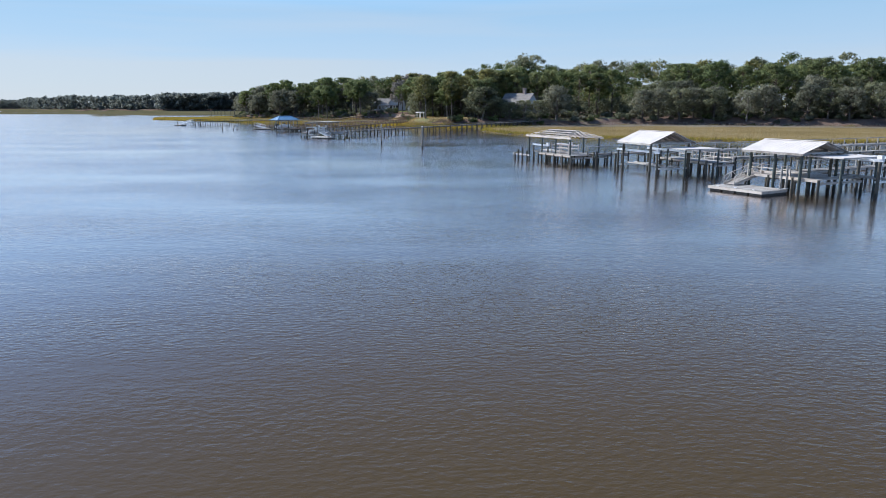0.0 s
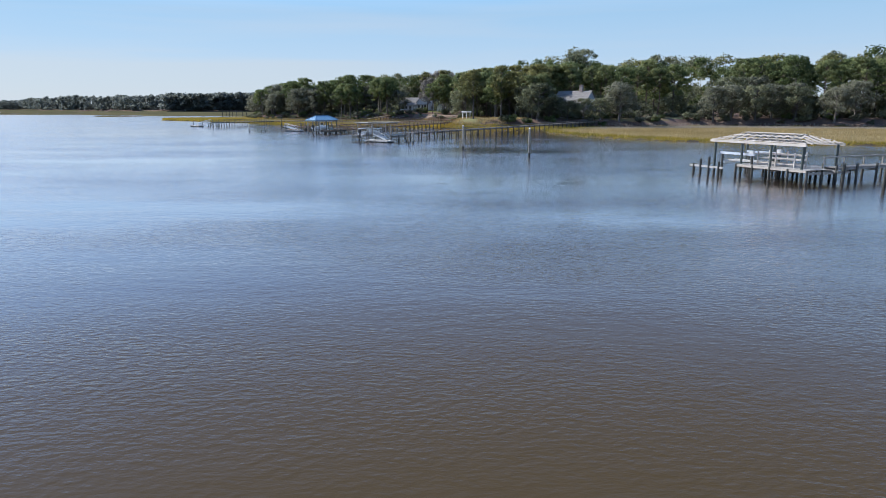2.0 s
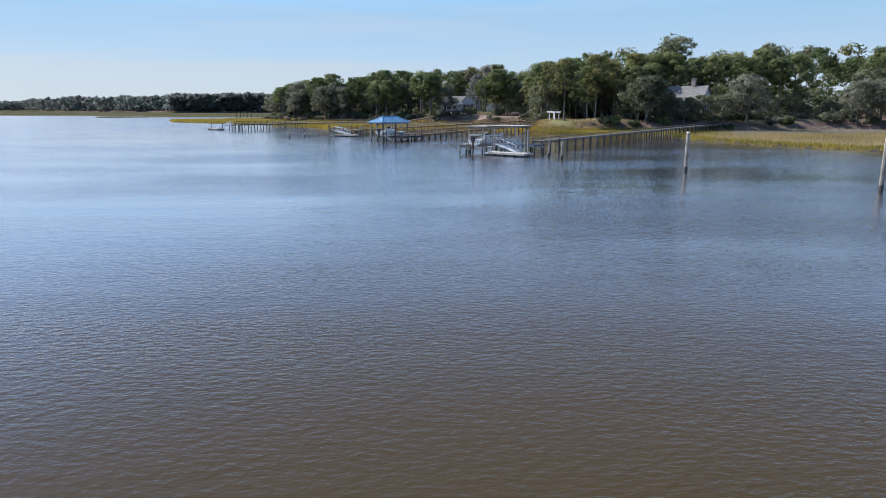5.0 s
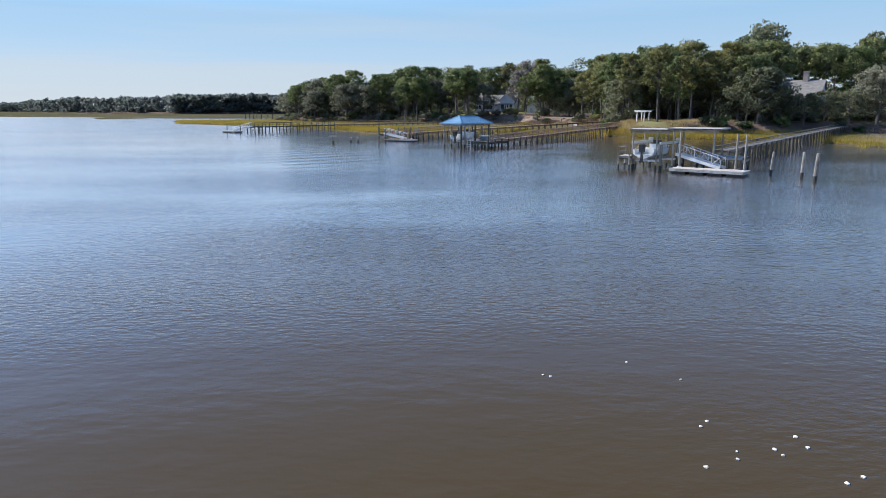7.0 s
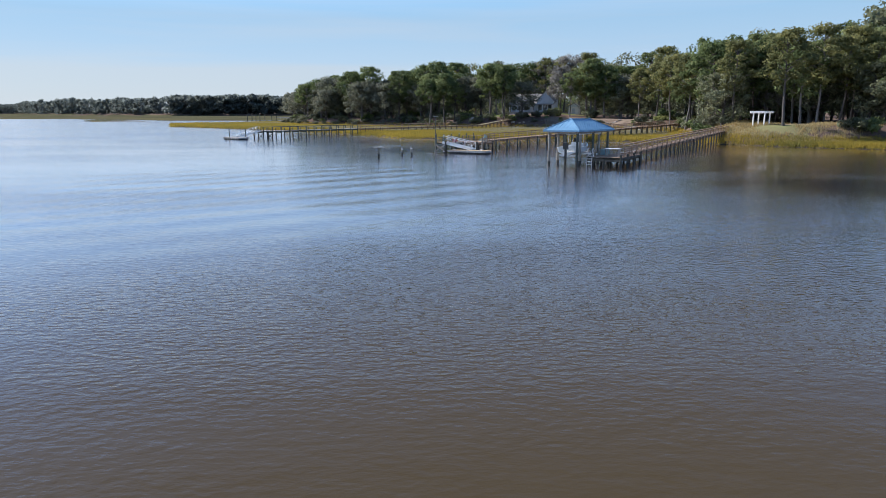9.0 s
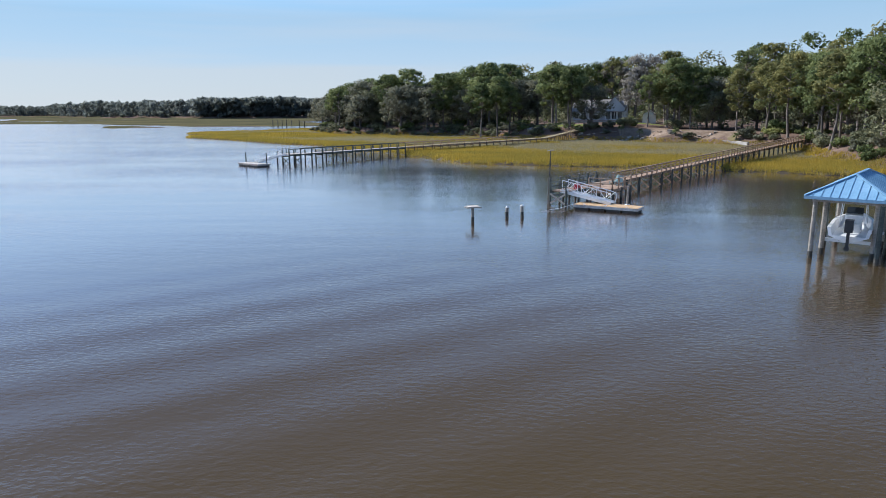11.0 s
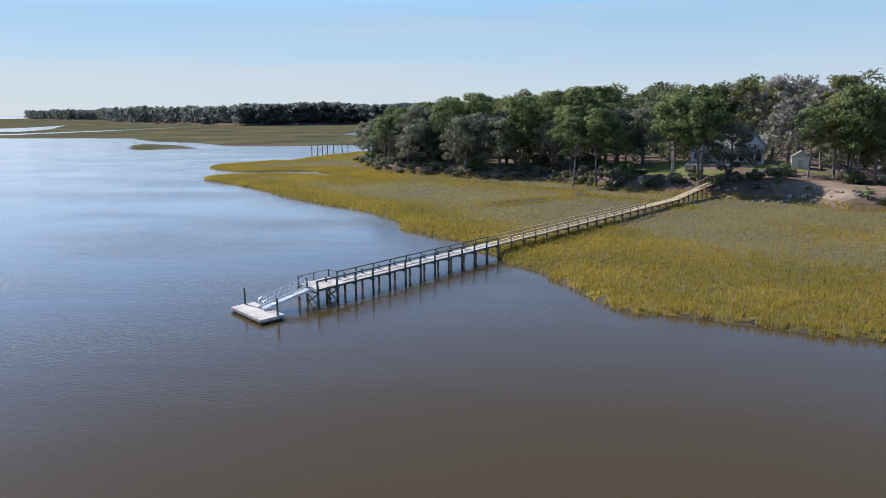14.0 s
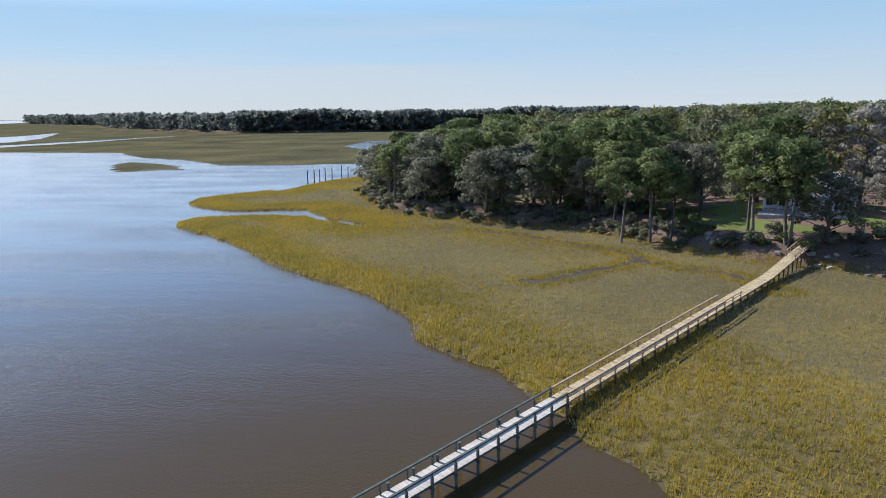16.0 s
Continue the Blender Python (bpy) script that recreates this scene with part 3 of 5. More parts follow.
# ---- trees ----
def leaf_cloud(centres, radii, per, size, seed, droop=0.0, heart=None):
    """Many small pointed leaf sprays round the given clumps, shaded softly as the clump's own surface. heart: the crown's middle."""
    rng = np.random.default_rng(seed)
    c = np.repeat(np.array(centres, float), per, 0)
    r = np.repeat(np.array(radii, float), per, 0)
    k = len(c)
    u = rng.normal(size=(k, 3))
    u /= np.linalg.norm(u, axis=1)[:, None]
    p = c + u * r * rng.uniform(0.5, 1.0, k)[:, None]
    nrm = u + rng.normal(0, 0.5, (k, 3)) + (0, 0, 0.35)
    nrm /= np.linalg.norm(nrm, axis=1)[:, None]
    a = np.cross(nrm, rng.normal(size=(k, 3)))
    a[:, 2] -= droop
    a /= np.linalg.norm(a, axis=1)[:, None]
    b = np.cross(nrm, a)
    s = (size * rng.uniform(0.6, 1.35, k))[:, None]
    v = np.stack([p - a * s + b * s * 0.2, p + b * s * 0.75 + a * s * 0.35, p + a * s * 1.05 - b * s * 0.5], 1)
    soft = u + rng.normal(0, 0.45, (k, 3)) + (0, 0, 0.15)
    if heart is not None:
        out = p - np.array(heart, float)
        soft += 0.45 * out / (np.linalg.norm(out, axis=1)[:, None] + 1e-6)
    soft /= np.linalg.norm(soft, axis=1)[:, None]
    face = np.cross(v[:, 1] - v[:, 0], v[:, 2] - v[:, 0])
    turn = (face * soft).sum(1) < 0
    v[turn] = v[turn][:, ::-1]
    return v.reshape(-1, 3), np.arange(3 * k).reshape(-1, 3), np.repeat(soft, 3, 0)


def tree(kind, seed, where):
    """A tree of its own: trunk with limbs, and a crown of leaf sprays. Built at full size round its foot."""
    rng = random.Random(seed)
    wood, clumps, radii = Solid(), [], []
    if kind == "oak":
        tall, spread, first, bark, leaf, per, size = rng.uniform(12, 15), rng.uniform(5.5, 7), 3.0, M_BARK, rng.choice([M_OAKLEAF, M_GREYLEAF, M_OAKLEAF]), 140, 0.3
        count, label, r0 = 30, "spreading live oak with dark grey green crown", 0.4
    elif kind == "lawn":
        tall, spread, first, bark, leaf, per, size = rng.uniform(18, 20), rng.uniform(4.6, 5.4), rng.uniform(8.5, 9.5), M_BARK, M_GREENLEAF, 170, 0.27
        count, label, r0 = 30, "tall green shade tree with bare lower trunk on the lawn", 0.3
    elif kind == "pine":
        tall, spread, first, bark, leaf, per, size = rng.uniform(16, 18.5), rng.uniform(3.6, 4.6), rng.uniform(8, 10.5), M_PINEBARK, M_NEEDLE, 115, 0.28
        count, label, r0 = 26, "tall pine with bare trunk and high green crown", 0.26
    elif kind == "gold":
        tall, spread, first, bark, leaf, per, size = rng.uniform(17, 21), rng.uniform(4, 5.2), rng.uniform(6, 8), M_BARK, M_GOLDLEAF, 125, 0.29
        count, label, r0 = 28, "yellowing hardwood tree with slim trunk", 0.28
    elif kind == "bare":
        tall, spread, first, bark, leaf, per, size = rng.uniform(15, 18), rng.uniform(4.5, 5.5), 5.0, M_BARK, M_MOSS, 85, 0.3
        count, label, r0 = 26, "nearly leafless tree hung with grey moss", 0.3
    else:
        tall, spread, first, bark, leaf, per, size = rng.uniform(16, 20), rng.uniform(4.5, 5.8), rng.uniform(4.5, 7), M_BARK, M_GREENLEAF, 132, 0.3
        count, label, r0 = 30, "broad green hardwood tree on the shore", 0.3
    top = Vector((rng.uniform(-1, 1), rng.uniform(-1, 1), tall * 0.86))
    bend = Vector((rng.uniform(-0.5, 0.5), rng.uniform(-0.5, 0.5), 0))
    spine = [Vector((0, 0, -0.4)), Vector((0, 0, 0.3)) + bend * 0.1, top * 0.35 + bend, top * 0.7 + bend * 0.6, top]
    wood.tube(spine, [r0 * 1.5, r0, r0 * 0.75, r0 * 0.45, r0 * 0.12], 8)
    for i in range(count):
        f = (i + 0.5) / count
        zc = first + (tall - first) * (f ** 0.85)
        rel = (zc - first) / (tall - first)
        if kind == "oak":
            reach = spread * math.sqrt(max(0.05, 1 - (rel * 0.95) ** 2))
        elif kind == "pine":
            reach = spread * (0.35 + 0.65 * math.sin(math.pi * min(1, 0.25 + rel * 0.72)))
        else:
            reach = spread * math.sin(math.pi * (0.18 + 0.74 * rel))
        ang = i * 2.399 + rng.uniform(-0.4, 0.4)
        out = reach * rng.uniform(0.45, 0.95)
        c = Vector((math.cos(ang) * out, math.sin(ang) * out, min(zc + rng.uniform(-0.5, 0.6), tall - 1)))
        base = top * min(0.95, max(0.2, (c.z - out * 0.45) / top.z)) + bend * 0.6
        wood.tube([base, base.lerp(c, 0.55) + Vector((0, 0, 0.25)), c], [r0 * 0.34, r0 * 0.2, r0 * 0.06], 4)
        big = spread * rng.uniform(0.17, 0.42)
        clumps.append(c)
        radii.append((big, big, big * rng.uniform(0.55, 0.75)))
    v, f, soft = leaf_cloud(clumps, radii, per, size, seed, 0.8 if kind == "bare" else 0.15, (0, 0, (first + tall) * 0.48))
    name = {"oak": "oak_tree", "pine": "pine_tree", "gold": "hardwood_tree", "bare": "bare_tree"}.get(kind, "hardwood_tree")
    ob = thing(name, label, "tree", where, "waterfront trees")
    part("trunk", wood, bark, ob, smooth=True)
    part("crown", array_mesh("crown", v, f, leaf, soft), leaf, ob)
    return ob


def shrub(seed, where, leaf=None):
    rng = random.Random(seed)
    wood, clumps, radii = Solid(), [], []
    for i in range(11):
        a, o = rng.uniform(0, math.tau), rng.uniform(0.2, 1.6)
        c = Vector((math.cos(a) * o, math.sin(a) * o, rng.uniform(0.5, 2.2) * (1.1 - o * 0.3)))
        wood.tube([(0, 0, -0.2), c * 0.5, c], [0.07, 0.05, 0.02], 5)
        clumps.append(c)
        radii.append((0.75, 0.75, 0.6))
    v, f, soft = leaf_cloud(clumps, radii, 70, 0.23, seed, 0.0, (0, 0, 0.5))
    ob = thing("shrub", "dense evergreen shrub on the bank", "shrub", where, "bank shrubs")
    part("stem", wood, M_BARK, ob)
    part("foliage", array_mesh("foliage", v, f, leaf or M_GREYLEAF, soft), leaf or M_GREYLEAF, ob)
    return ob


PROTOS = {}


def plant(kind, x, y, scale=1.0, turn=0.0, variant=0):
    z = ground_z(x, y) - 0.05
    where = pose(x, y, z, 0, 0, turn)
    key = (kind, variant)
    if key not in PROTOS:
        make = shrub if kind == "shrub" else None
        if make:
            ob = shrub(variant + 300, where, (M_GREYLEAF, M_OAKLEAF, M_GREENLEAF, M_LIGHTLEAF)[variant])
        else:
            ob = tree(kind, variant * 17 + len(kind) * 101, where)
        PROTOS[key] = ob
    else:
        ob = copy_thing(PROTOS[key], where)
    ob.scale = (scale, scale, scale * 1.0)
    return ob


def bank_points(rows, spacing, seed, stretch):
    """Places inside the wooded bank, row by row behind its edge."""
    rng = random.Random(seed)
    pts = [Vector((px, py, 0)) for px, py in BANK[stretch]]
    for off in rows:
        for a, b in zip(pts, pts[1:]):
            d = b - a
            side = Vector((d.y, -d.x, 0)).normalized()
            k = max(1, round(d.length / spacing))
            for i in range(k):
                yield a + d * ((i + rng.uniform(0.1, 0.9)) / k) + side * (off + rng.uniform(-2.5, 2.5)), off


placed = [Vector((33, 277, 0)), Vector((14, 300, 0))]


def room(p, gap):
    if any((p.x - q.x) ** 2 + (p.y - q.y) ** 2 < gap * gap for q in placed):
        return False
    placed.append(p)
    return True


HOUSE_FRONT = [(18, 256), (40, 262), (44, 284), (24, 286)]


def blocked(p, off):
    ax, ay = np.array([p.x]), np.array([p.y])
    if inside(LAWN, ax, ay)[0] > -4 or (inside(YARD, ax, ay)[0] > 0 and inside(BANK, ax, ay)[0] < 14) or inside(LAWN_SOUTH, ax, ay)[0] > 0 or inside(CLEARING, ax, ay)[0] > 0:
        return True
    return inside(HOUSE_FRONT, ax, ay)[0] > 0 or inside(BANK, ax, ay)[0] < 2 or inside(MOUND, ax, ay)[0] > -1


rng = random.Random(7)
# north woods, from the blue boathouse's yard round the point
for p, off in bank_points((5, 11, 18, 26, 35), 6.5, 3, slice(11, 34)):
    if blocked(p, off) or (p.x - 5) ** 2 + (p.y - 257) ** 2 < 144 or not room(p, 4.2 if off < 30 else 5.2):
        continue
    west = p.x < -60
    if off < 9:
        kind = rng.choice(["oak", "oak", "green", "oak"] if west else ["green", "gold", "oak", "green"])
    elif off < 30:
        kind = rng.choice(["oak", "green", "oak", "green"] if west else ["pine", "green", "gold", "oak", "bare"])
    else:
        kind = rng.choice(["green", "oak", "oak"] if west else ["pine", "green", "gold", "pine"])
    plant(kind, p.x, p.y, rng.uniform(0.88, 1.12) * (1.08 if off < 9 else 1.12 if west else 1.1 if off < 30 else 1.15) * (0.76 if p.y < 282 else 0.9 if p.y < 305 else 0.85 if p.x < -118 else 1.07 if west and off > 9 else 1.0), rng.uniform(0, 360), rng.randrange(3))
# south woods: oaks and shrubs in front, pines behind
for p, off in bank_points((3, 9, 17, 27, 38), 8.5, 4, slice(2, 12)):
    if blocked(p, off) or (p.x - 5) ** 2 + (p.y - 257) ** 2 < 144 or not room(p, 5):
        continue
    kind = rng.choice(["oak", "oak", "oak"]) if off < 12 else rng.choice(["green", "oak", "pine", "pine"]) if off < 22 else rng.choice(["pine", "pine", "green"])
    plant(kind, p.x, p.y, rng.uniform(0.92, 1.1) * (1.0 if off < 12 else 1.22), rng.uniform(0, 360), rng.randrange(3))
for p, off in bank_points((2.5, 4.5, 9, 14), 4.6, 6, slice(3, 32)):
    if inside(YARD, np.array([p.x]), np.array([p.y]))[0] < 0 and inside(MOUND, np.array([p.x]), np.array([p.y]))[0] < 0 and inside(LAWN, np.array([p.x]), np.array([p.y]))[0] < 0 and (p.x + 8) ** 2 + (p.y - 265) ** 2 > 150 and rng.random() < (0.7 if off < 6 else 0.5):
        plant("shrub", p.x, p.y, rng.uniform(0.6, 1.25) * (1 if off < 6 else 1.35), rng.uniform(0, 360), rng.randrange(3))


# single trees on the lawn, in the yard and on the bank
for kind, px, py, k in (("lawn", -72, 394, 0.95), ("lawn", -66.5, 393, 1.05), ("lawn", -63, 391, 0.85), ("oak", -52, 412, 1.15), ("lawn", -46, 407, 1.0), ("lawn", -49.5, 388, 1.0), ("lawn", -45.5, 379, 1.05),
                        ("oak", -36.2, 423, 1.2), ("bare", -24.8, 386, 1.15), ("lawn", -22, 381, 0.8), ("gold", -16.5, 379, 0.9), ("oak", -58, 416, 1.2), ("green", -30, 422, 1.25), ("bare", -12, 398, 1.3),
                        ("gold", -8.5, 303, 1.0), ("green", -8.2, 288, 1.05), ("gold", -7.5, 279, 0.85), ("green", -3, 286, 1.0), ("green", 2, 285, 1.0), ("gold", -5.5, 262.5, 0.95), ("green", 3, 273, 0.92), ("oak", 9, 281, 1.1), ("pine", 12, 272, 0.72), ("pine", 20, 268, 0.85),
                        ("oak", 21, 262, 0.66), ("oak", 27, 260.5, 0.58), ("oak", 33, 263, 0.58), ("oak", 39, 263.5, 0.6), ("oak", 46, 268, 0.72), ("oak", 24, 268, 0.62), ("pine", 15, 263, 0.92), ("pine", 18.5, 266, 0.95), ("gold", 12.5, 267, 0.85), ("pine", 22, 289, 1.16), ("gold", 24, 284.5, 1.08), ("pine", 26, 288, 1.2), ("gold", 19.5, 285, 1.02), ("pine", 28.5, 291, 1.16), ("pine", 47, 290, 1.2), ("green", 53, 287, 1.1), ("pine", 42, 294, 1.2),
                        ("bare", -19, 411, 1.3), ("bare", -13, 409, 1.3), ("bare", -25, 417, 1.25), ("oak", -12, 385, 1.0), ("green", -14, 376, 0.9), ("oak", -6, 372, 0.9), ("gold", -3, 362, 0.95), ("green", 3, 352, 0.95),
                        ("oak", 4, 366, 1.1), ("green", -4, 382, 1.1), ("oak", 6, 341, 0.95), ("gold", 12, 330, 1.0), ("green", 10, 350, 1.15), ("pine", 8, 358, 1.25), ("gold", 14, 344, 1.15), ("green", 16, 356, 1.25), ("green", 17, 331, 1.15), ("oak", 0, 296, 0.9), ("green", 7, 294, 1.0), ("oak", 2, 304, 0.95), ("gold", -2, 312, 0.9),
                        ("green", 4, 278, 0.95), ("oak", 12, 286, 1.0), ("oak", 18, 280, 1.0)):
    plant(kind, px, py, k, px * 37 % 360, int(abs(px)) % 3)


for i in range(16):
    f = i / 15
    plant("shrub", -3.0 + 12 * f + rng.uniform(-1.5, 1.5), 343 - 5 * f + rng.uniform(-2.5, 3), rng.uniform(0.5, 0.85), rng.uniform(0, 360), 3)


for p, off in bank_points((0.6, 2.6), 3.0, 9, slice(24, 32)):
    if inside(MOUND, np.array([p.x]), np.array([p.y]))[0] < 0:
        plant("shrub", p.x, p.y, rng.uniform(0.45, 0.9), rng.uniform(0, 360), rng.choice((0, 0, 1)))


def woods(name, label, material, places, per, size, seed, low=False):
    """Woods too many to count: clumped crowns joined in one."""
    rng = np.random.default_rng(seed)
    centres, radii = [], []
    for px, py, tall, spread in places:
        z = 3.0
        for i in range(9):
            a, dome = i * 2.399 + rng.uniform(0, 1), 1.75 * (i + rng.uniform(0, 0.8)) / 9
            o = spread * 0.8 * math.sin(dome)
            h = tall - 1.5 - (1 - math.cos(dome)) * spread * 0.85
            if i > 6 or low and i % 2:
                h = tall * rng.uniform(0.08, 0.6)
            centres.append((px + math.cos(a) * o, py + math.sin(a) * o, z + max(1.0, h)))
            s = spread * rng.uniform(0.3, 0.48)
            radii.append((s, s, s * 0.8))
    v, f, soft = leaf_cloud(centres, radii, per, size, seed)
    return tagged(new(name, array_mesh(name, v, f, material, soft)), label, "woods", kind="stuff")


def wooded(count, x0, y0, x1, y1, lo, hi, seed, poly):
    g = np.random.default_rng(seed)
    x, y = g.uniform(x0, x1, count), g.uniform(y0, y1, count)
    d = inside(poly, x, y)
    return [(a, b) for a, b, k in zip(x, y, d) if lo < k < hi]


g = random.Random(21)
near_wood = wooded(3200, -150, 220, 420, 900, 38, 170, 31, BANK)
understory = [q for q in wooded(2200, -150, 220, 420, 700, 14, 60, 34, BANK) + wooded(1500, 40, 150, 330, 320, 12, 45, 35, BANK) if not blocked(Vector((*q, 0)), 0)]
woods("understory", "shaded evergreen thicket below the trees", M_OAKLEAF, [(px, py, g.uniform(5, 10), g.uniform(3.0, 4.5)) for px, py in understory], 30, 0.45, 44)
for i, (material, label) in enumerate(((M_GREENLEAF, "green canopy of the inland woods"), (M_OAKLEAF, "dark canopy of the inland woods"), (M_GOLDLEAF, "yellowing canopy of the inland woods"))):
    woods("inland_woods", label, material, [(px, py, g.uniform(17, 25) + (4.5 if 2 < px < 45 and py < 400 else 1.5 if -30 < px < 45 else 2.5 if px > 45 else 0), g.uniform(4.5, 7)) for px, py in near_wood[i::3]], 44, 0.55, 40 + i)
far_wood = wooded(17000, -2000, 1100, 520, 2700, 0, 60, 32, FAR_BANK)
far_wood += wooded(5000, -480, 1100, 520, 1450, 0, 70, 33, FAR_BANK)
woods("far_woods", "dark line of woods across the marsh", M_HAZEDLEAF, [(px, py, g.uniform(21, 27) + 2.5 * math.sin(px / 70) * math.sin(px / 31 + 1), g.uniform(7, 10)) for px, py in far_wood], 14, 2.5, 50, True)


# ---- docks ----
def at(x, y, turn, z=0.0):
    return pose(x, y, z, 0, 0, turn)


PILE_MESH = {}


def pile(parent, x, y, top, bottom=-2.0, r=0.14, material=None, name="piling"):
    """A round timber pile, darker and rougher where the tide wets it."""
    material = material or M_PILE
    key = (round(top, 1), round(bottom, 1), r, material.name)
    if key not in PILE_MESH:
        s = Solid().rod((0, 0, 0.42), (0, 0, key[0]), r, r * 0.93, 9)
        k = len(s.f)
        s.rod((0, 0, key[1]), (0, 0, 0.42), r * 1.1, r * 1.02, 9)
        me = s.mesh("pile", material)
        me.materials.append(M_WET)
        me.polygons.foreach_set("material_index", [0 if i < k else 1 for i in range(len(s.f))])
        PILE_MESH[key] = me
    return part(name, PILE_MESH[key], material, parent, at=(x, y, 0))


def planks(x0, x1, y0, y1, z0, z1, along=False, pitch=0.15):
    """Deck boards with gaps, each with its own slight unevenness."""
    s, rng = Solid(), random.Random(int(x1 * 91 + y1 * 17))
    if along:
        k = max(1, round((y1 - y0) / pitch))
        for i in range(k):
            a = y0 + (y1 - y0) * i / k
            s.box(x0 - rng.uniform(0, 0.03), a, z0 - 0.04, x1 + rng.uniform(0, 0.03), a + (y1 - y0) / k - 0.012, z0 + rng.uniform(-0.004, 0.006))
        return s
    k = max(1, round((x1 - x0) / pitch))
    for i in range(k):
        a, b = x0 + (x1 - x0) * i / k, x0 + (x1 - x0) * (i + 1) / k - 0.012
        za, zb = z0 + (z1 - z0) * i / k, z0 + (z1 - z0) * (i + 1) / k
        o, u = rng.uniform(-0.025, 0.025), rng.uniform(-0.004, 0.006)
        p = [(a, y0 + o, za - 0.04), (b, y0 + o, zb - 0.04), (b, y1 + o, zb - 0.04), (a, y1 + o, za - 0.04), (a, y0 + o, za + u), (b, y0 + o, zb + u), (b, y1 + o, zb + u), (a, y1 + o, za + u)]
        s.faces(p, [(3, 2, 1, 0), (4, 5, 6, 7), (0, 1, 5, 4), (1, 2, 6, 5), (2, 3, 7, 6), (3, 0, 4, 7)])
    return s


PLANK_MESH = {}


def boards(parent, x0, x1, y0, y1, z0, z1, material, pitch=0.15):
    """Deck boards laid one by one across x, each an object of its own on a shared mesh."""
    k, rng = max(1, round((x1 - x0) / pitch)), random.Random(int(x1 * 91 + y1 * 17))
    w = (x1 - x0) / k
    key = (round(w, 3), round(y1 - y0, 2), material.name)
    if key not in PLANK_MESH:
        PLANK_MESH[key] = Solid().box(0, 0, -0.04, w - 0.008, y1 - y0, 0).mesh("plank", material)
    for i in range(k):
        ob = part("plank", PLANK_MESH[key], material, parent, at=(x0 + i * w, y0 + rng.uniform(-0.025, 0.025), z0 + (z1 - z0) * i / k + rng.uniform(-0.004, 0.006)))
        ob.rotation_euler = (0, 0, rng.uniform(-0.003, 0.003))


def rail(parent, x0, x1, y, z0, z1, high, spacing, material, mid=0, width=0.19, post=0.13):
    """Posts, each a part, under one handrail that may slope."""
    k = max(1, round((x1 - x0) / spacing))
    for i in range(k + 1):
        f = i / k
        z = z0 + (z1 - z0) * f
        part("rail_post", Solid().box(-post / 2, -post / 2, -0.25, post / 2, post / 2, high - 0.02), material, parent, at=(x0 + (x1 - x0) * f, y, z))
    part("handrail", Solid().beam((x0 - 0.1, y, z0 + high), (x1 + 0.1, y, z1 + high), width, 0.11), material, parent)
    for j in range(mid):
        h = high * (j + 1) / (mid + 1)
        part("mid_rail", Solid().beam((x0, y, z0 + h), (x1, y, z1 + h), 0.04, 0.09), material, parent)


def walkway(label, where, length, z0, z1, wide, deck, frame_mat, pile_mat, spacing=2.6, rails=(), pile_r=0.13, stub=0.0, brace=0, group="boardwalks", post_gap=0.0):
    """A timber boardwalk on piles; local x runs to the shore. rails: (side, from, to, height, rails between)."""
    ob = thing("boardwalk", label, "boardwalk", where, group)
    if length < 40:
        boards(ob, 0, length, -wide / 2, wide / 2, z0, z1, deck)
    else:
        tagged(part("deck", planks(0, length, -wide / 2, wide / 2, z0, z1), deck, ob), kind="stuff")
    for s in (-1, 1):
        part("stringer", Solid().beam((0, s * (wide / 2 - 0.08), z0 - 0.16), (length, s * (wide / 2 - 0.08), z1 - 0.16), 0.06, 0.22), frame_mat, ob)
    k = max(1, round(length / spacing))
    for i in range(k + 1):
        x = length * i / k
        z = z0 + (z1 - z0) * i / k
        for s in (-1, 1):
            pile(ob, x, s * (wide / 2 + 0.02), z + stub, r=pile_r, material=pile_mat)
        part("cross_beam", Solid().box(-0.06, -wide / 2 - 0.2, -0.48, 0.06, wide / 2 + 0.2, -0.27), frame_mat, ob, at=(x, 0, z))
        if brace and i < brace:
            part("brace", Solid().beam((0, -wide / 2, -0.5), (0, wide / 2, -1.6), 0.05, 0.14), frame_mat, ob, at=(x + 0.14, 0, z))
            part("brace", Solid().beam((0, wide / 2, -0.5), (0, -wide / 2, -1.6), 0.05, 0.14), frame_mat, ob, at=(x - 0.14, 0, z))
    for side, a, b, high, mid in rails:
        za, zb = z0 + (z1 - z0) * a / length, z0 + (z1 - z0) * b / length
        rail(ob, a, b, side * (wide / 2 - 0.03), za, zb, high, post_gap or spacing, frame_mat, mid)
    return ob


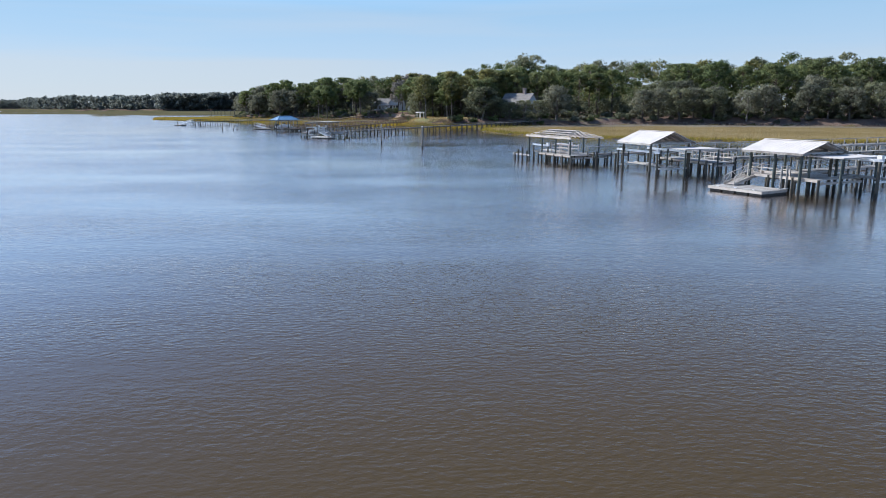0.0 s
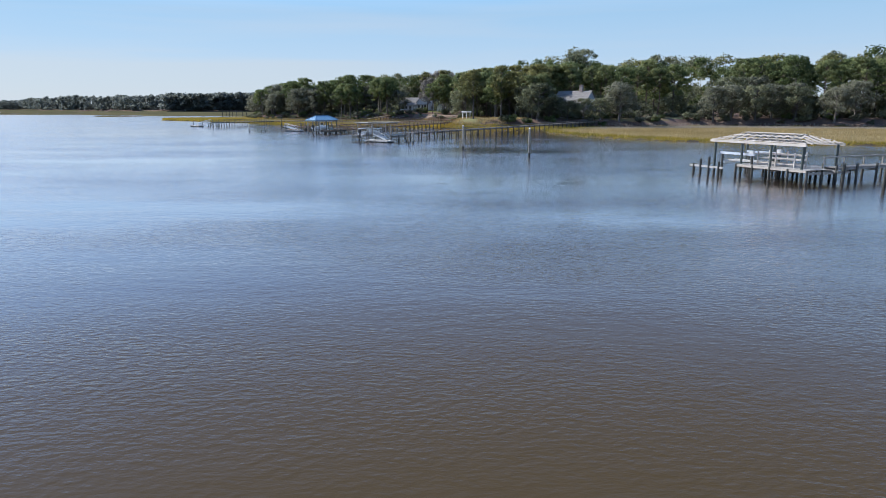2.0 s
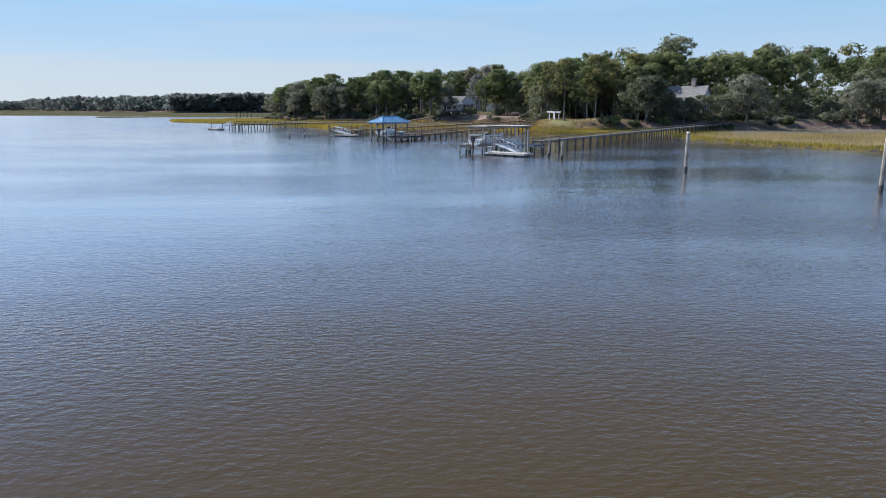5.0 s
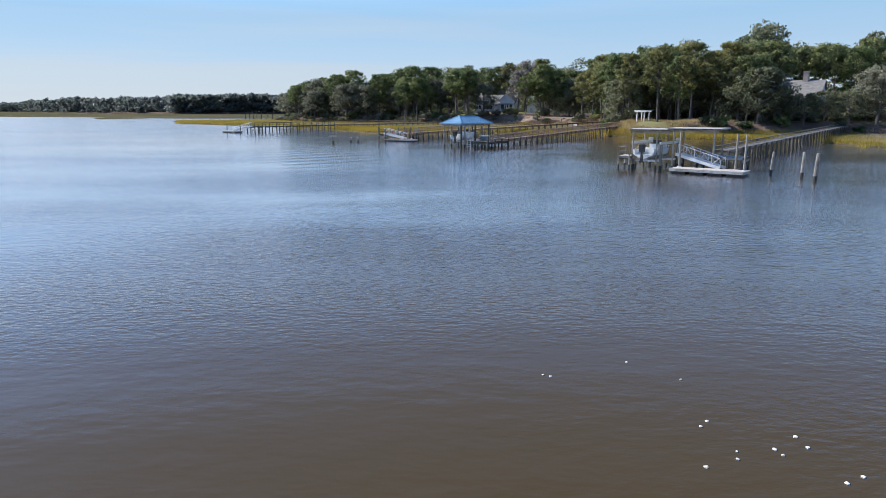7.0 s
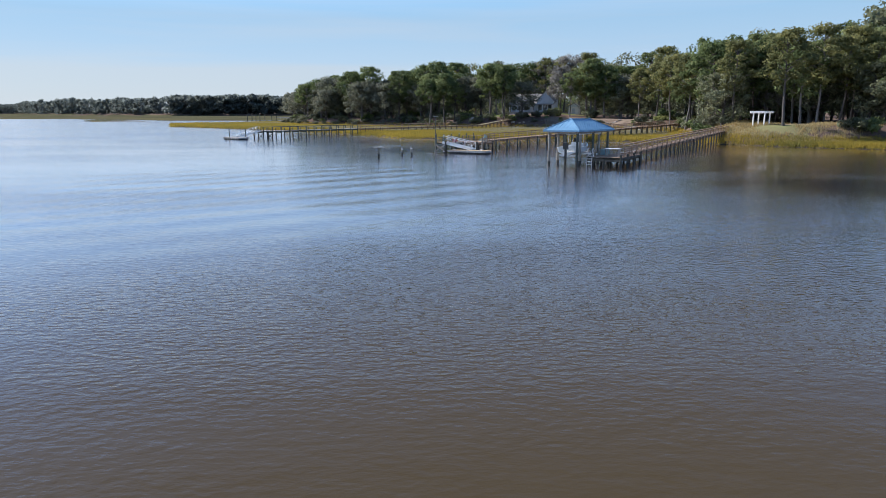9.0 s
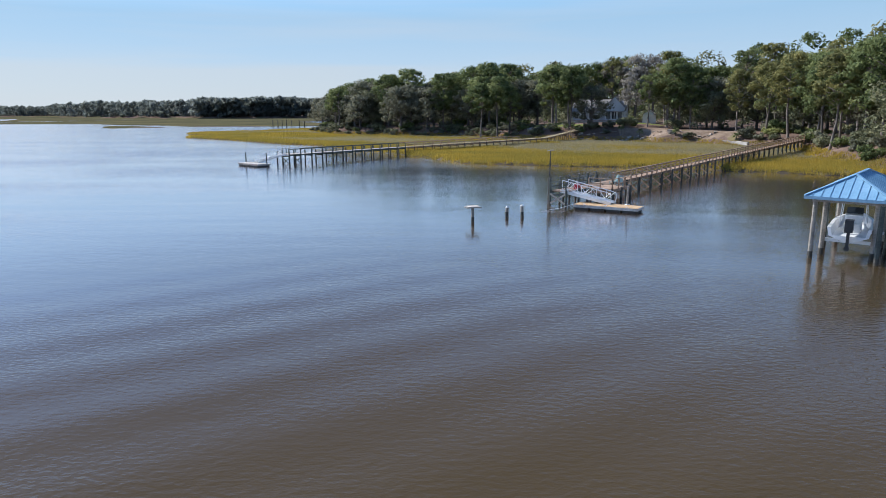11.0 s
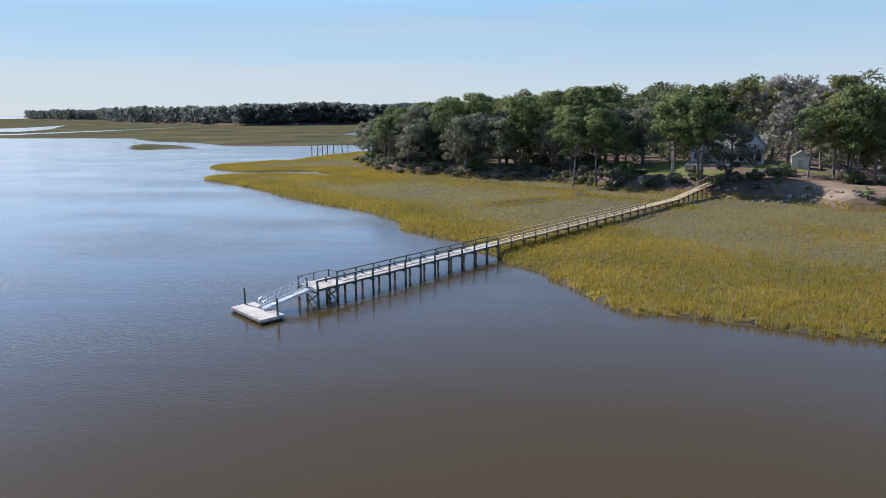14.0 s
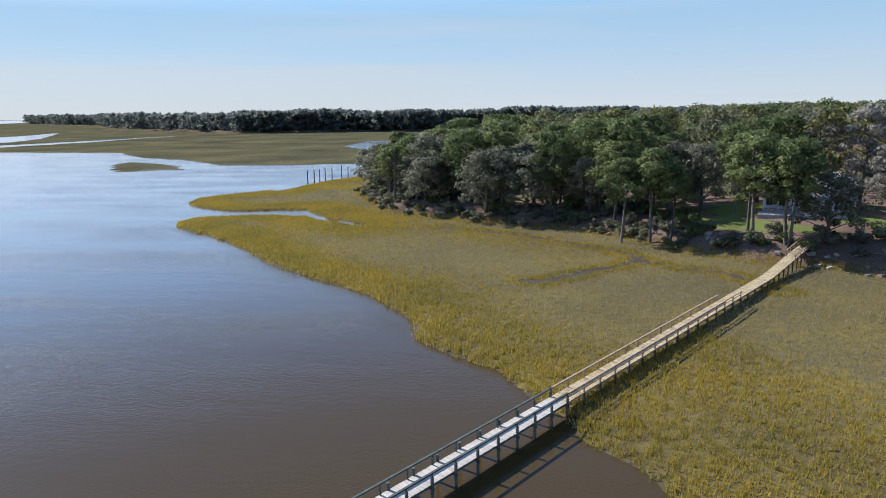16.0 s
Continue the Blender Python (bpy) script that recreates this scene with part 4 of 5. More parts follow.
def platform(label, where, x0, x1, y0, y1, z, deck, frame_mat, pile_mat, step=2.4, rails=(), r=0.13, stub=0.0, name="dock_platform"):
    """A pile-borne deck. rails: (x0, y0, x1, y1, height, rails between)."""
    ob = thing(name, label, "dock", where, "dock heads")
    boards(ob, x0, x1, y0, y1, z, z, deck)
    kx, ky = max(1, round((x1 - x0) / step)), max(1, round((y1 - y0) / step))
    for i in range(kx + 1):
        x = x0 + (x1 - x0) * i / kx
        part("cross_beam", Solid().box(-0.06, y0 - 0.1, -0.45, 0.06, y1 + 0.1, -0.24), frame_mat, ob, at=(x, 0, z))
        for j in range(ky + 1):
            pile(ob, x, y0 + (y1 - y0) * j / ky, z - 0.25 if 0 < j < ky else z + stub, r=r, material=pile_mat)
    for y in (y0, y1):
        part("rim_board", Solid().box(x0, y - 0.03, z - 0.24, x1, y + 0.03, z - 0.045), frame_mat, ob)
    for ax, ay, bx, by, high, mid in rails:
        a, b = Vector((ax, ay, z)), Vector((bx, by, z))
        k = max(1, round((b - a).length / 1.6))
        for i in range(k + 1):
            part("rail_post", Solid().box(-0.05, -0.05, -0.2, 0.05, 0.05, high - 0.02), frame_mat, ob, at=a.lerp(b, i / k))
        up = Vector((0, 0, high))
        part("handrail", Solid().beam(a + up, b + up, 0.14, 0.045), frame_mat, ob)
        for j in range(mid):
            h = Vector((0, 0, high * (j + 1) / (mid + 1)))
            part("mid_rail", Solid().beam(a + h, b + h, 0.04, 0.09), frame_mat, ob)
    return ob


def gangway(label, a, b, wide=1.1, high=1.0, material=None, panels=6):
    """A trussed ramp from a down to b."""
    a, b, material = Vector(a), Vector(b), material or M_ALU
    flat = Vector((b.x - a.x, b.y - a.y, 0))
    run, drop = flat.length, b.z - a.z
    ob = thing("gangway", label, "gangway", Matrix.Translation((a.x, a.y, 0)) @ pose(0, 0, 0, 0, 0, math.degrees(math.atan2(flat.y, flat.x))), "gangways")
    za, zb = a.z, b.z
    boards(ob, 0, run, -wide / 2, wide / 2, za, zb, material, 0.3)
    for s in (-1, 1):
        y = s * (wide / 2 + 0.03)
        part("side_beam", Solid().beam((-0.1, y, za), (run + 0.1, y, zb), 0.05, 0.28), material, ob)
        part("top_rail", Solid().rod((0.1, y, za + high), (run - 0.25, y, zb + high), 0.035), material, ob)
        part("end_hoop", Solid().tube([(run - 0.25, y, zb + high), (run + 0.05, y, zb + high * 0.85), (run + 0.1, y, zb + high * 0.4), (run, y, zb + 0.05)], [0.035] * 4, 6), material, ob)
        for i in range(panels):
            x0, x1 = run * i / panels, run * (i + 1) / panels
            z0, z1 = za + drop * i / panels, za + drop * (i + 1) / panels
            part("upright", Solid().rod((x0 + 0.1, y, z0), (x0 + 0.1, y, z0 + high), 0.026, n=6), material, ob)
            part("diagonal", Solid().rod((x0 + 0.1, y, z0 + (high if i % 2 else 0.05)), (x1 + 0.05, y, z1 + (0.05 if i % 2 else high)), 0.022, n=6), material, ob)
    return ob


def floating_dock(label, where, length, wide, deck, skirt, posts=(), cleats=True):
    """A float: boards over a frame on black drums; local x along it."""
    ob = thing("floating_dock", label, "floating dock", where, "floating docks")
    boards(ob, -length / 2, length / 2, -wide / 2, wide / 2, 0.46, 0.46, deck)
    for s in (-1, 1):
        part("rub_board", Solid().box(-length / 2, s * wide / 2 - 0.04, 0.2, length / 2, s * wide / 2 + 0.04, 0.44), skirt, ob)
        part("end_board", Solid().box(s * length / 2 - 0.04, -wide / 2, 0.2, s * length / 2 + 0.04, wide / 2, 0.438), skirt, ob)
    k = max(2, round(length / 1.6))
    for i in range(k):
        x = -length / 2 + (i + 0.5) * length / k
        part("float_drum", Solid().box(x - 0.62, -wide / 2 + 0.12, -0.3, x + 0.62, wide / 2 - 0.12, 0.24), M_BLACK, ob)
    if cleats:
        for i in range(3):
            x = -length / 2 + (i + 0.5) * length / 3
            part("cleat", Solid().box(x - 0.14, -wide / 2 + 0.1, 0.5, x + 0.14, -wide / 2 + 0.16, 0.55).box(x - 0.04, -wide / 2 + 0.1, 0.46, x + 0.04, -wide / 2 + 0.16, 0.51), M_ALU, ob)
    for x, y, top, m in posts:
        pile(ob, x, y, top, r=0.1, material=m, name="guide_post")
        part("pile_hoop", Solid().tube([(x + 0.22 * math.cos(q * math.tau / 8), y + 0.22 * math.sin(q * math.tau / 8), 0.5) for q in range(9)], [0.03] * 9, 5), M_ALU, ob)
    return ob


def gable_roof(parent, x0, x1, y0, y1, eave, ridge, material, frame_mat, over=0.35):
    """Ribbed sheet metal over rafters, ridge along x."""
    ym = (y0 + y1) / 2
    for s in (-1, 1):
        ye = ym + s * ((y1 - y0) / 2 + over)
        drop = (ridge - eave) * over / ((y1 - y0) / 2)
        k = max(2, round((x1 - x0 + 2 * over) / 0.45))
        for i in range(k):
            a = x0 - over + (x1 - x0 + 2 * over) * i / k
            b = a + (x1 - x0 + 2 * over) / k
            p = [(a, ye, eave - drop), (b, ye, eave - drop), (b, ym, ridge), (a, ym, ridge)]
            q = [(px, py, pz + 0.03) for px, py, pz in p]
            part("roof_panel", Solid().faces(p + q, [(3, 2, 1, 0), (4, 5, 6, 7), (0, 1, 5, 4), (1, 2, 6, 5), (2, 3, 7, 6), (3, 0, 4, 7)]), material, parent)
            part("seam", Solid().beam((a, ye, eave - drop + 0.035), (a, ym, ridge + 0.035), 0.04, 0.02), material, parent)
        part("fascia", Solid().box(x0 - over, ye - 0.03, eave - drop - 0.2, x1 + over, ye + 0.03, eave - drop), frame_mat, parent)
    part("ridge_cap", Solid().beam((x0 - over, ym, ridge + 0.06), (x1 + over, ym, ridge + 0.06), 0.35, 0.05), material, parent)
    k = max(2, round((x1 - x0) / 1.6))
    for i in range(k + 1):
        x = x0 + (x1 - x0) * i / k
        part("rafter", Solid().beam((x, y0, eave - 0.1), (x, ym, ridge - 0.1), 0.05, 0.16).beam((x, y1, eave - 0.1), (x, ym, ridge - 0.1), 0.05, 0.16).beam((x, y0, eave - 0.12), (x, y1, eave - 0.12), 0.05, 0.16), frame_mat, parent)


def boat(label, where, length=6.6, cover=None, top=True):
    """An open centre-console boat with an outboard; local x towards the bow, keel at z = 0."""
    ob = thing("motor_boat", label, "boat", where, "boats on lifts")
    hull, rows = Solid(), []
    for i in range(11):
        f = i / 10
        x = -length / 2 + length * f
        half = 1.15 * (1 - max(0, f - 0.45) ** 2 * 3.1) if f < 0.99 else 0.03
        half, sheer, keel = max(0.03, half), 0.95 + 0.35 * f * f, 0.0 + 0.55 * max(0, f - 0.6) ** 1.5 * 3
        rows.append([(x, -half, sheer), (x, -half * 0.9, sheer * 0.45 + keel * 0.5), (x, 0, keel), (x, half * 0.9, sheer * 0.45 + keel * 0.5), (x, half, sheer), (x, half * 0.85, sheer - 0.02), (x, half * 0.75, 0.45 + keel), (x, -half * 0.75, 0.45 + keel), (x, -half * 0.85, sheer - 0.02)])
    k = len(rows[0])
    pts = [p for r in rows for p in r]
    fc = [(i * k + j, (i + 1) * k + j, (i + 1) * k + (j + 1) % k, i * k + (j + 1) % k) for i in range(10) for j in range(k)]
    hull.faces(pts, fc + [tuple(range(k))])
    part("hull", hull, M_GELCOAT, ob, smooth=False)
    part("console", Solid().box(-0.5, -0.45, 0.45, 0.35, 0.45, 1.45), M_GELCOAT, ob)
    part("windscreen", Solid().beam((0.3, -0.45, 1.65), (0.3, 0.45, 1.65), 0.03, 0.4), M_GLASS, ob)
    part("seat", Solid().box(-1.3, -0.45, 0.45, -0.8, 0.45, 1.0), M_CANVAS, ob)
    for sx in (-0.9, 0.4) if top else ():
        for sy in (-0.7, 0.7):
            part("top_post", Solid().rod((sx, sy, 0.9), (sx * 0.9, sy * 0.9, 2.3), 0.025, n=6), M_ALU, ob)
    if top:
        part("sun_top", Solid().box(-1.2, -0.85, 2.3, 0.7, 0.85, 2.36), cover or M_CANVAS, ob)
    motor = part("outboard", Solid().box(-length / 2 - 0.55, -0.22, 0.75, -length / 2 - 0.05, 0.22, 1.5).box(-length / 2 - 0.42, -0.08, -0.3, -length / 2 - 0.12, 0.08, 0.8), M_DARK, ob, "dark outboard motor")
    part("propeller", Solid().rod((-length / 2 - 0.5, 0, -0.2), (-length / 2 - 0.36, 0, -0.2), 0.16, 0.05, 6), M_DARK, motor)
    return ob


def lift(label, where, x0, x1, y0, y1, top, cradle, pile_mat=None):
    """Boat lift: four piles, two top beams, cradle beams hung on cables with bunks."""
    ob = thing("boat_lift", label, "boat lift", where, "boat lifts")
    for x in (x0, x1):
        for y in (y0, y1):
            pile(ob, x, y, top, r=0.15, material=pile_mat)
            part("cable", Solid().rod((x + 0.2, y, cradle), (x + 0.2, y, top - 0.1), 0.012, n=5), M_ALU, ob)
    for y in (y0, y1):
        part("top_beam", Solid().box(x0 - 0.3, y - 0.09, top, x1 + 0.3, y + 0.09, top + 0.24), M_ALU, ob)
        part("winch", Solid().box(x1 - 0.25, y - 0.16, top + 0.24, x1 + 0.2, y + 0.16, top + 0.55), M_WHITE, ob)
    for x in (x0 + 0.2, x1 - 0.2):
        part("cradle_beam", Solid().box(x - 0.08, y0, cradle - 0.2, x + 0.08, y1, cradle), M_ALU, ob)
    for y in (y0 * 0.62 + y1 * 0.38, y0 * 0.38 + y1 * 0.62):
        part("bunk", Solid().box(x0 - 0.5, y - 0.08, cradle, x1 + 0.5, y + 0.08, cradle + 0.14), M_SKIRT, ob)
    return ob


# long dock with float, straight from the river over the marsh to the lawn
G = at(-107.0, 290.8, 53.8)
walkway("long boardwalk with sun-bleached boards and dark rails over the water", G, 30.0, 1.65, 1.65, 1.8, M_PALE, M_PILEG, M_PILEG, 2.5, rails=((1, 4, 30, 0.85, 0), (-1, 0, 30, 0.85, 0)), brace=2, stub=0.55)
walkway("long boardwalk with fresh tan boards across the marsh", G @ pose(30.02, 0, 0), 58.6, 1.65, 1.65, 1.8, M_TAN, M_BROWN, M_PILE, 2.9, rails=((1, 0, 40, 0.85, 0), (-1, 0, 44, 0.85, 1)), pile_r=0.1)
walkway("sloping tan boardwalk climbing from the marsh to the lawn", G @ pose(88.64, 0, 0), 21.4, 1.65, 3.55, 1.8, M_TAN, M_BROWN, M_PILE, 2.4, rails=((1, 12, 21.2, 0.95, 1), (-1, 11, 21.2, 0.5, 0)), pile_r=0.1)
platform("small square landing with bleached boards at the boardwalk's end", G, 0.0, 4.0, 0.93, 2.4, 1.65, M_PALE, M_PILEG, M_PILEG, 3.5, rails=((0, 2.4, 4, 2.4, 0.85, 0), (0, 0.95, 0, 2.4, 0.85, 0), (4, 0.95, 4, 2.4, 0.85, 0)))
gangway("pale aluminium gangway with trussed rails down to the float", (-107.3, 290.4, 1.68), (-110.9, 286.9, 0.55))
floating_dock("grey boarded floating dock with green guide piles", at(-111.25, 286.45, -40.3), 6.0, 2.5, M_PALE, M_GREY, ((-2.8, 0.2, 2.2, M_PILEG), (2.75, 0.7, 2.2, M_PILEG)))

# brown dock with square deck, lamp and float
F = at(-67.2, 239.8, 53.5)
platform("narrow brown boarded landing with rails", F, 0, 10.2, -1.7, 0.0, 1.35, M_BROWN, M_PILEG, M_PILEG, 2.3, rails=((0, 0, 10, 0, 0.8, 1), (0, -1.65, 0, -0.1, 0.8, 1)), stub=0.1, r=0.1)
for i in range(6):
    newel = thing("newel_post", "round dark newel post with pale cap along the landing", "post", F @ pose(0.15 + 1.95 * i, 0.14, 0), "newel posts")
    pile(newel, 0, 0, 2.5, r=0.09, material=M_PILEG)
    part("cap", Solid().rod((0, 0, 2.5), (0, 0, 2.56), 0.095, 0.05, 9), M_GREY, newel)
for x0, x1 in ((0.1, 2.3), (2.3, 0.1)):
    tie = thing("cross_brace", "bleached cross brace below the landing", "brace", F @ pose(0, 0, 0), "cross braces")
    part("plank", Solid().beam((-0.14 if x0 < x1 else -0.2, -0.1 if x0 < x1 else -1.65, 0.2), (-0.14 if x0 < x1 else -0.2, -1.65 if x0 < x1 else -0.1, 1.1), 0.05, 0.16), M_PILEL, tie)
platform("square brown deck with rails beside the landing", F, 4.3, 8.6, -4.3, -1.75, 1.35, M_BROWN, M_BROWN, M_PILE, 2.3, rails=((4.3, -4.3, 8.6, -4.3, 1.0, 1), (4.3, -4.3, 4.3, -1.8, 1.0, 1)))
walkway("long brown boardwalk with closely posted rails to the shore", F @ pose(10.3, -0.9, 0), 96.0, 1.35, 2.6, 1.5, M_BROWN, M_BROWN, M_PILEG, 3.4, rails=((-1, 0, 95, 1.0, 2),), pile_r=0.12, brace=18, post_gap=1.5)
gangway("long aluminium gangway with open trussed rails to the float", (-65.9, 239.7, 1.4), (-61.9, 236.9, 0.55), panels=5)
floating_dock("long warm brown boarded floating dock with white fenders", at(-62.4, 236.3, -29), 5.8, 1.9, M_ORANGE, M_SKIRT, ((1.4, 1.1, 2.1, M_PILEL),))

# blue-roofed boathouse
BL = at(-50.6, 219.4, 57.9)
ROOF = at(-50.47, 218.83, 52.5)
bh = thing("boathouse", "open boathouse with blue hipped metal roof on tall piles", "boathouse", ROOF, "boathouses")
for px in (-3.9, 0, 3.9):
    for py in (-1.7, 1.7):
        pile(bh, px, py, 3.8, r=0.14, material=M_PILEL if px < 0 and py > 0 else M_PILEG)
hipe, hipr, hx, hy, hh = 3.75, 4.95, 4.5, 2.2, 2.2
for s in (-1, 1):
    part("roof_sheet", Solid().faces([(-hx, s * hy, hipe), (hx, s * hy, hipe), (hx - hh, 0, hipr), (hh - hx, 0, hipr), (-hx, s * hy, hipe + 0.05), (hx, s * hy, hipe + 0.05), (hx - hh, 0, hipr + 0.05), (hh - hx, 0, hipr + 0.05)], [(0, 1, 2, 3), (7, 6, 5, 4), (0, 4, 5, 1), (3, 2, 6, 7), (0, 3, 7, 4), (1, 5, 6, 2)]), M_BLUE, bh)
    part("roof_sheet", Solid().faces([(s * hx, -hy, hipe), (s * hx, hy, hipe), (s * (hx - hh), 0, hipr), (s * hx, -hy, hipe + 0.05), (s * hx, hy, hipe + 0.05), (s * (hx - hh), 0, hipr + 0.05)], [(0, 1, 2), (5, 4, 3), (0, 3, 4, 1), (1, 4, 5, 2), (2, 5, 3, 0)]), M_BLUE, bh)
    part("eave_beam", Solid().box(-hx + 0.3, s * 1.75 - 0.07, hipe - 0.3, hx - 0.3, s * 1.75 + 0.07, hipe), M_GREY, bh)
    part("eave_beam", Solid().box(s * 4.0 - 0.07, -1.75, hipe - 0.3, s * 4.0 + 0.07, 1.75, hipe), M_GREY, bh)
    part("fascia", Solid().box(-hx - 0.02, s * hy - 0.03, hipe - 0.12, hx + 0.02, s * hy + 0.03, hipe + 0.06), M_BLUE, bh)
    part("fascia", Solid().box(s * hx - 0.03, -hy + 0.04, hipe - 0.12, s * hx + 0.03, hy - 0.04, hipe + 0.06), M_BLUE, bh)
    part("hip_cap", Solid().beam((s * hx, -hy, hipe + 0.1), (s * (hx - hh), 0, hipr + 0.1), 0.16, 0.05).beam((s * hx, hy, hipe + 0.1), (s * (hx - hh), 0, hipr + 0.1), 0.16, 0.05), M_BLUE, bh)
    for q in range(-10, 11):
        x = q * 0.43
        f = min(1.0, (hx - abs(x)) / hh)
        part("roof_rib", Solid().beam((x, s * hy, hipe + 0.07), (x, s * hy * (1 - f), hipe + (hipr - hipe) * f + 0.07), 0.04, 0.04), M_BLUE, bh)
    for q in range(-4, 5):
        y = q * 0.45
        f = 1 - abs(y) / hy
        part("roof_rib", Solid().beam((s * hx, y, hipe + 0.07), (s * (hx - hh * f), y, hipe + (hipr - hipe) * f + 0.07), 0.04, 0.04), M_BLUE, bh)
part("ridge_cap", Solid().beam((hh - hx, 0, hipr + 0.1), (hx - hh, 0, hipr + 0.1), 0.18, 0.05), M_BLUE, bh)
boat("white motor boat on a lift under the blue roof", ROOF @ pose(-0.4, 0.1, 0.95, 0, 0, 4), 5.6)
lift("boat lift beneath the blue roof", ROOF, -2.4, 2.4, -1.3, 1.4, 3.3, 1.05, M_PILEL)
platform("low dark boarded deck beside the boathouse", BL, -4.4, 2.6, -6.6, -2.9, 1.02, M_BROWN, M_PILE, M_PILE, 2.2, stub=0.3)
walkway("narrow boardwalk with railings running to the sandy yard", BL @ pose(2.6, -4.7, 0), 64.0, 1.05, 2.2, 1.3, M_BROWN, M_BROWN, M_PILE, 2.4, rails=((1, 0, 63.5, 0.85, 1), (-1, 0, 63.5, 0.85, 1)), pile_r=0.1)
ladder = thing("swim_ladder", "white tubular swim ladder on the deck's corner", "ladder", BL @ pose(-4.45, -3.2, 0))
for y in (-0.28, 0.28):
    part("side_rail", Solid().tube([(-0.05, y, -0.5), (-0.05, y, 1.75), (0.2, y, 1.95), (0.45, y, 1.7), (0.45, y, 1.03)], [0.035] * 5, 6), M_WHITE, ladder)
for i in range(6):
    part("rung", Solid().rod((-0.05, -0.28, -0.1 + 0.3 * i), (-0.05, 0.28, -0.1 + 0.3 * i), 0.03, n=6), M_WHITE, ladder)


def bench(where):
    ob = thing("deck_bench", "brown slatted bench with backrest on the low deck", "bench", where, "deck benches")
    for i in range(4):
        part("seat_slat", Solid().box(-1.1, -0.25 + i * 0.13, 0.42, 1.1, -0.14 + i * 0.13, 0.46), M_GREY, ob)
        part("back_slat", Solid().box(-1.1, 0.3, 0.52 + i * 0.12, 1.1, 0.34, 0.62 + i * 0.12), M_BROWN, ob)
    for x in (-0.95, 0.95):
        part("leg", Solid().box(x - 0.05, -0.22, 0, x + 0.05, -0.14, 0.42), M_BROWN, ob)
        part("leg", Solid().box(x - 0.05, 0.22, 0, x + 0.05, 0.3, 1.0), M_BROWN, ob)
    return ob


bench(BL @ pose(-1.6, -6.1, 1.02, 0, 0, 180))
bench(BL @ pose(1.0, -6.1, 1.02, 0, 0, 180))
tab = thing("cleaning_table", "pale topped table on the low deck", "table", BL @ pose(-2.9, -5.2, 1.02, 0, 0, 90))
part("table_top", Solid().box(-0.8, -0.35, 0.82, 0.8, 0.35, 0.88), M_WHITE, tab)
for x in (-0.7, 0.7):
    for y in (-0.28, 0.28):
        part("leg", Solid().box(x - 0.045, y - 0.045, 0, x + 0.045, y + 0.045, 0.82), M_GREY, tab)
locker = thing("dock_locker", "teal dock locker beside the boathouse pile", "box", BL @ pose(0.2, -3.3, 1.02))
part("body", Solid().box(-0.7, -0.3, 0, 0.7, 0.3, 0.55), M_TEAL, locker)
part("lid", Solid().box(-0.73, -0.33, 0.554, 0.73, 0.33, 0.62), M_TEAL, locker)

# dock with two flat timber shelters, boat and float
DH = at(-36.0, 176.3, -33)
platform("weathered dock head under flat open frames", DH, 5.2, 11.5, 1.6, 4.6, 1.4, M_GREY, M_GREY, M_PILE, 2.4, r=0.11)
fr = thing("boat_shelter", "open timber frame with thin flat roof over the dock", "boathouse", DH, "boathouses")
for x in (1.2, 3.6, 5.2, 9.0):
    for y in (0.3, 4.3):
        pile(fr, x, y, 3.9, r=0.085, material=M_PILEL)
for x0, x1, z in ((0.9, 5.0, 3.92), (4.7, 9.3, 4.05)):
    for y in (0.3, 4.3):
        part("long_beam", Solid().box(x0, y - 0.07, z - 0.3, x1, y + 0.07, z - 0.06), M_PILEL, fr)
    for i in range(round((x1 - x0) / 0.6) + 1):
        x = x0 + i * 0.6
        part("roof_slat", Solid().box(x, -0.2, z - 0.05, x + 0.09, 4.8, z + 0.04), M_GREY, fr)
    part("roof_board", Solid().box(x0 - 0.2, -0.35, z + 0.04, x1 + 0.2, 4.95, z + 0.07), M_GREY, fr)
boat("white motor boat with dark outboard hoisted beside the dock", DH @ pose(2.9, 2.5, 1.0, 0, 0, 80), 5.4, top=False)
lift("boat lift of bleached piles holding the boat", DH @ pose(2.9, 2.5, 0, 0, 0, 80), -1.9, 1.9, -1.5, 1.5, 2.5, 0.95, M_PILEL)
platform("little bleached landing with rails at the dock's corner", DH, 0.0, 1.1, -0.3, 1.7, 1.3, M_PALE, M_PILEL, M_PILEL, 1.6, rails=((0.0, -0.3, 1.1, -0.3, 0.9, 1), (0.0, -0.3, 0.0, 1.7, 0.9, 1)), r=0.09)
gangway("aluminium gangway with curved end rails down to the float", (-30.8, 173.7, 1.6), (-27.9, 170.4, 0.5), 1.0, 1.0, panels=5)
floating_dock("whitish floating dock with tall guide piles", at(-29.4, 169.6, -39), 6.6, 2.2, M_PALE, M_SKIRT, ((2.0, 1.15, 3.7, M_PILEL), (3.0, 0.3, 3.7, M_PILEL), (-3.2, 1.1, 3.8, M_PILEL)))
walkway("long low boardwalk of dark aged boards over the shallows", at(-24.0, 180.3, 53.0), 102.0, 1.6, 2.5, 1.6, M_AGED, M_AGED, M_PILE, 3.0, rails=((1, 0, 101.5, 0.35, 0),), pile_r=0.13)

# roofed docks by the south marsh
ANG = -66.5


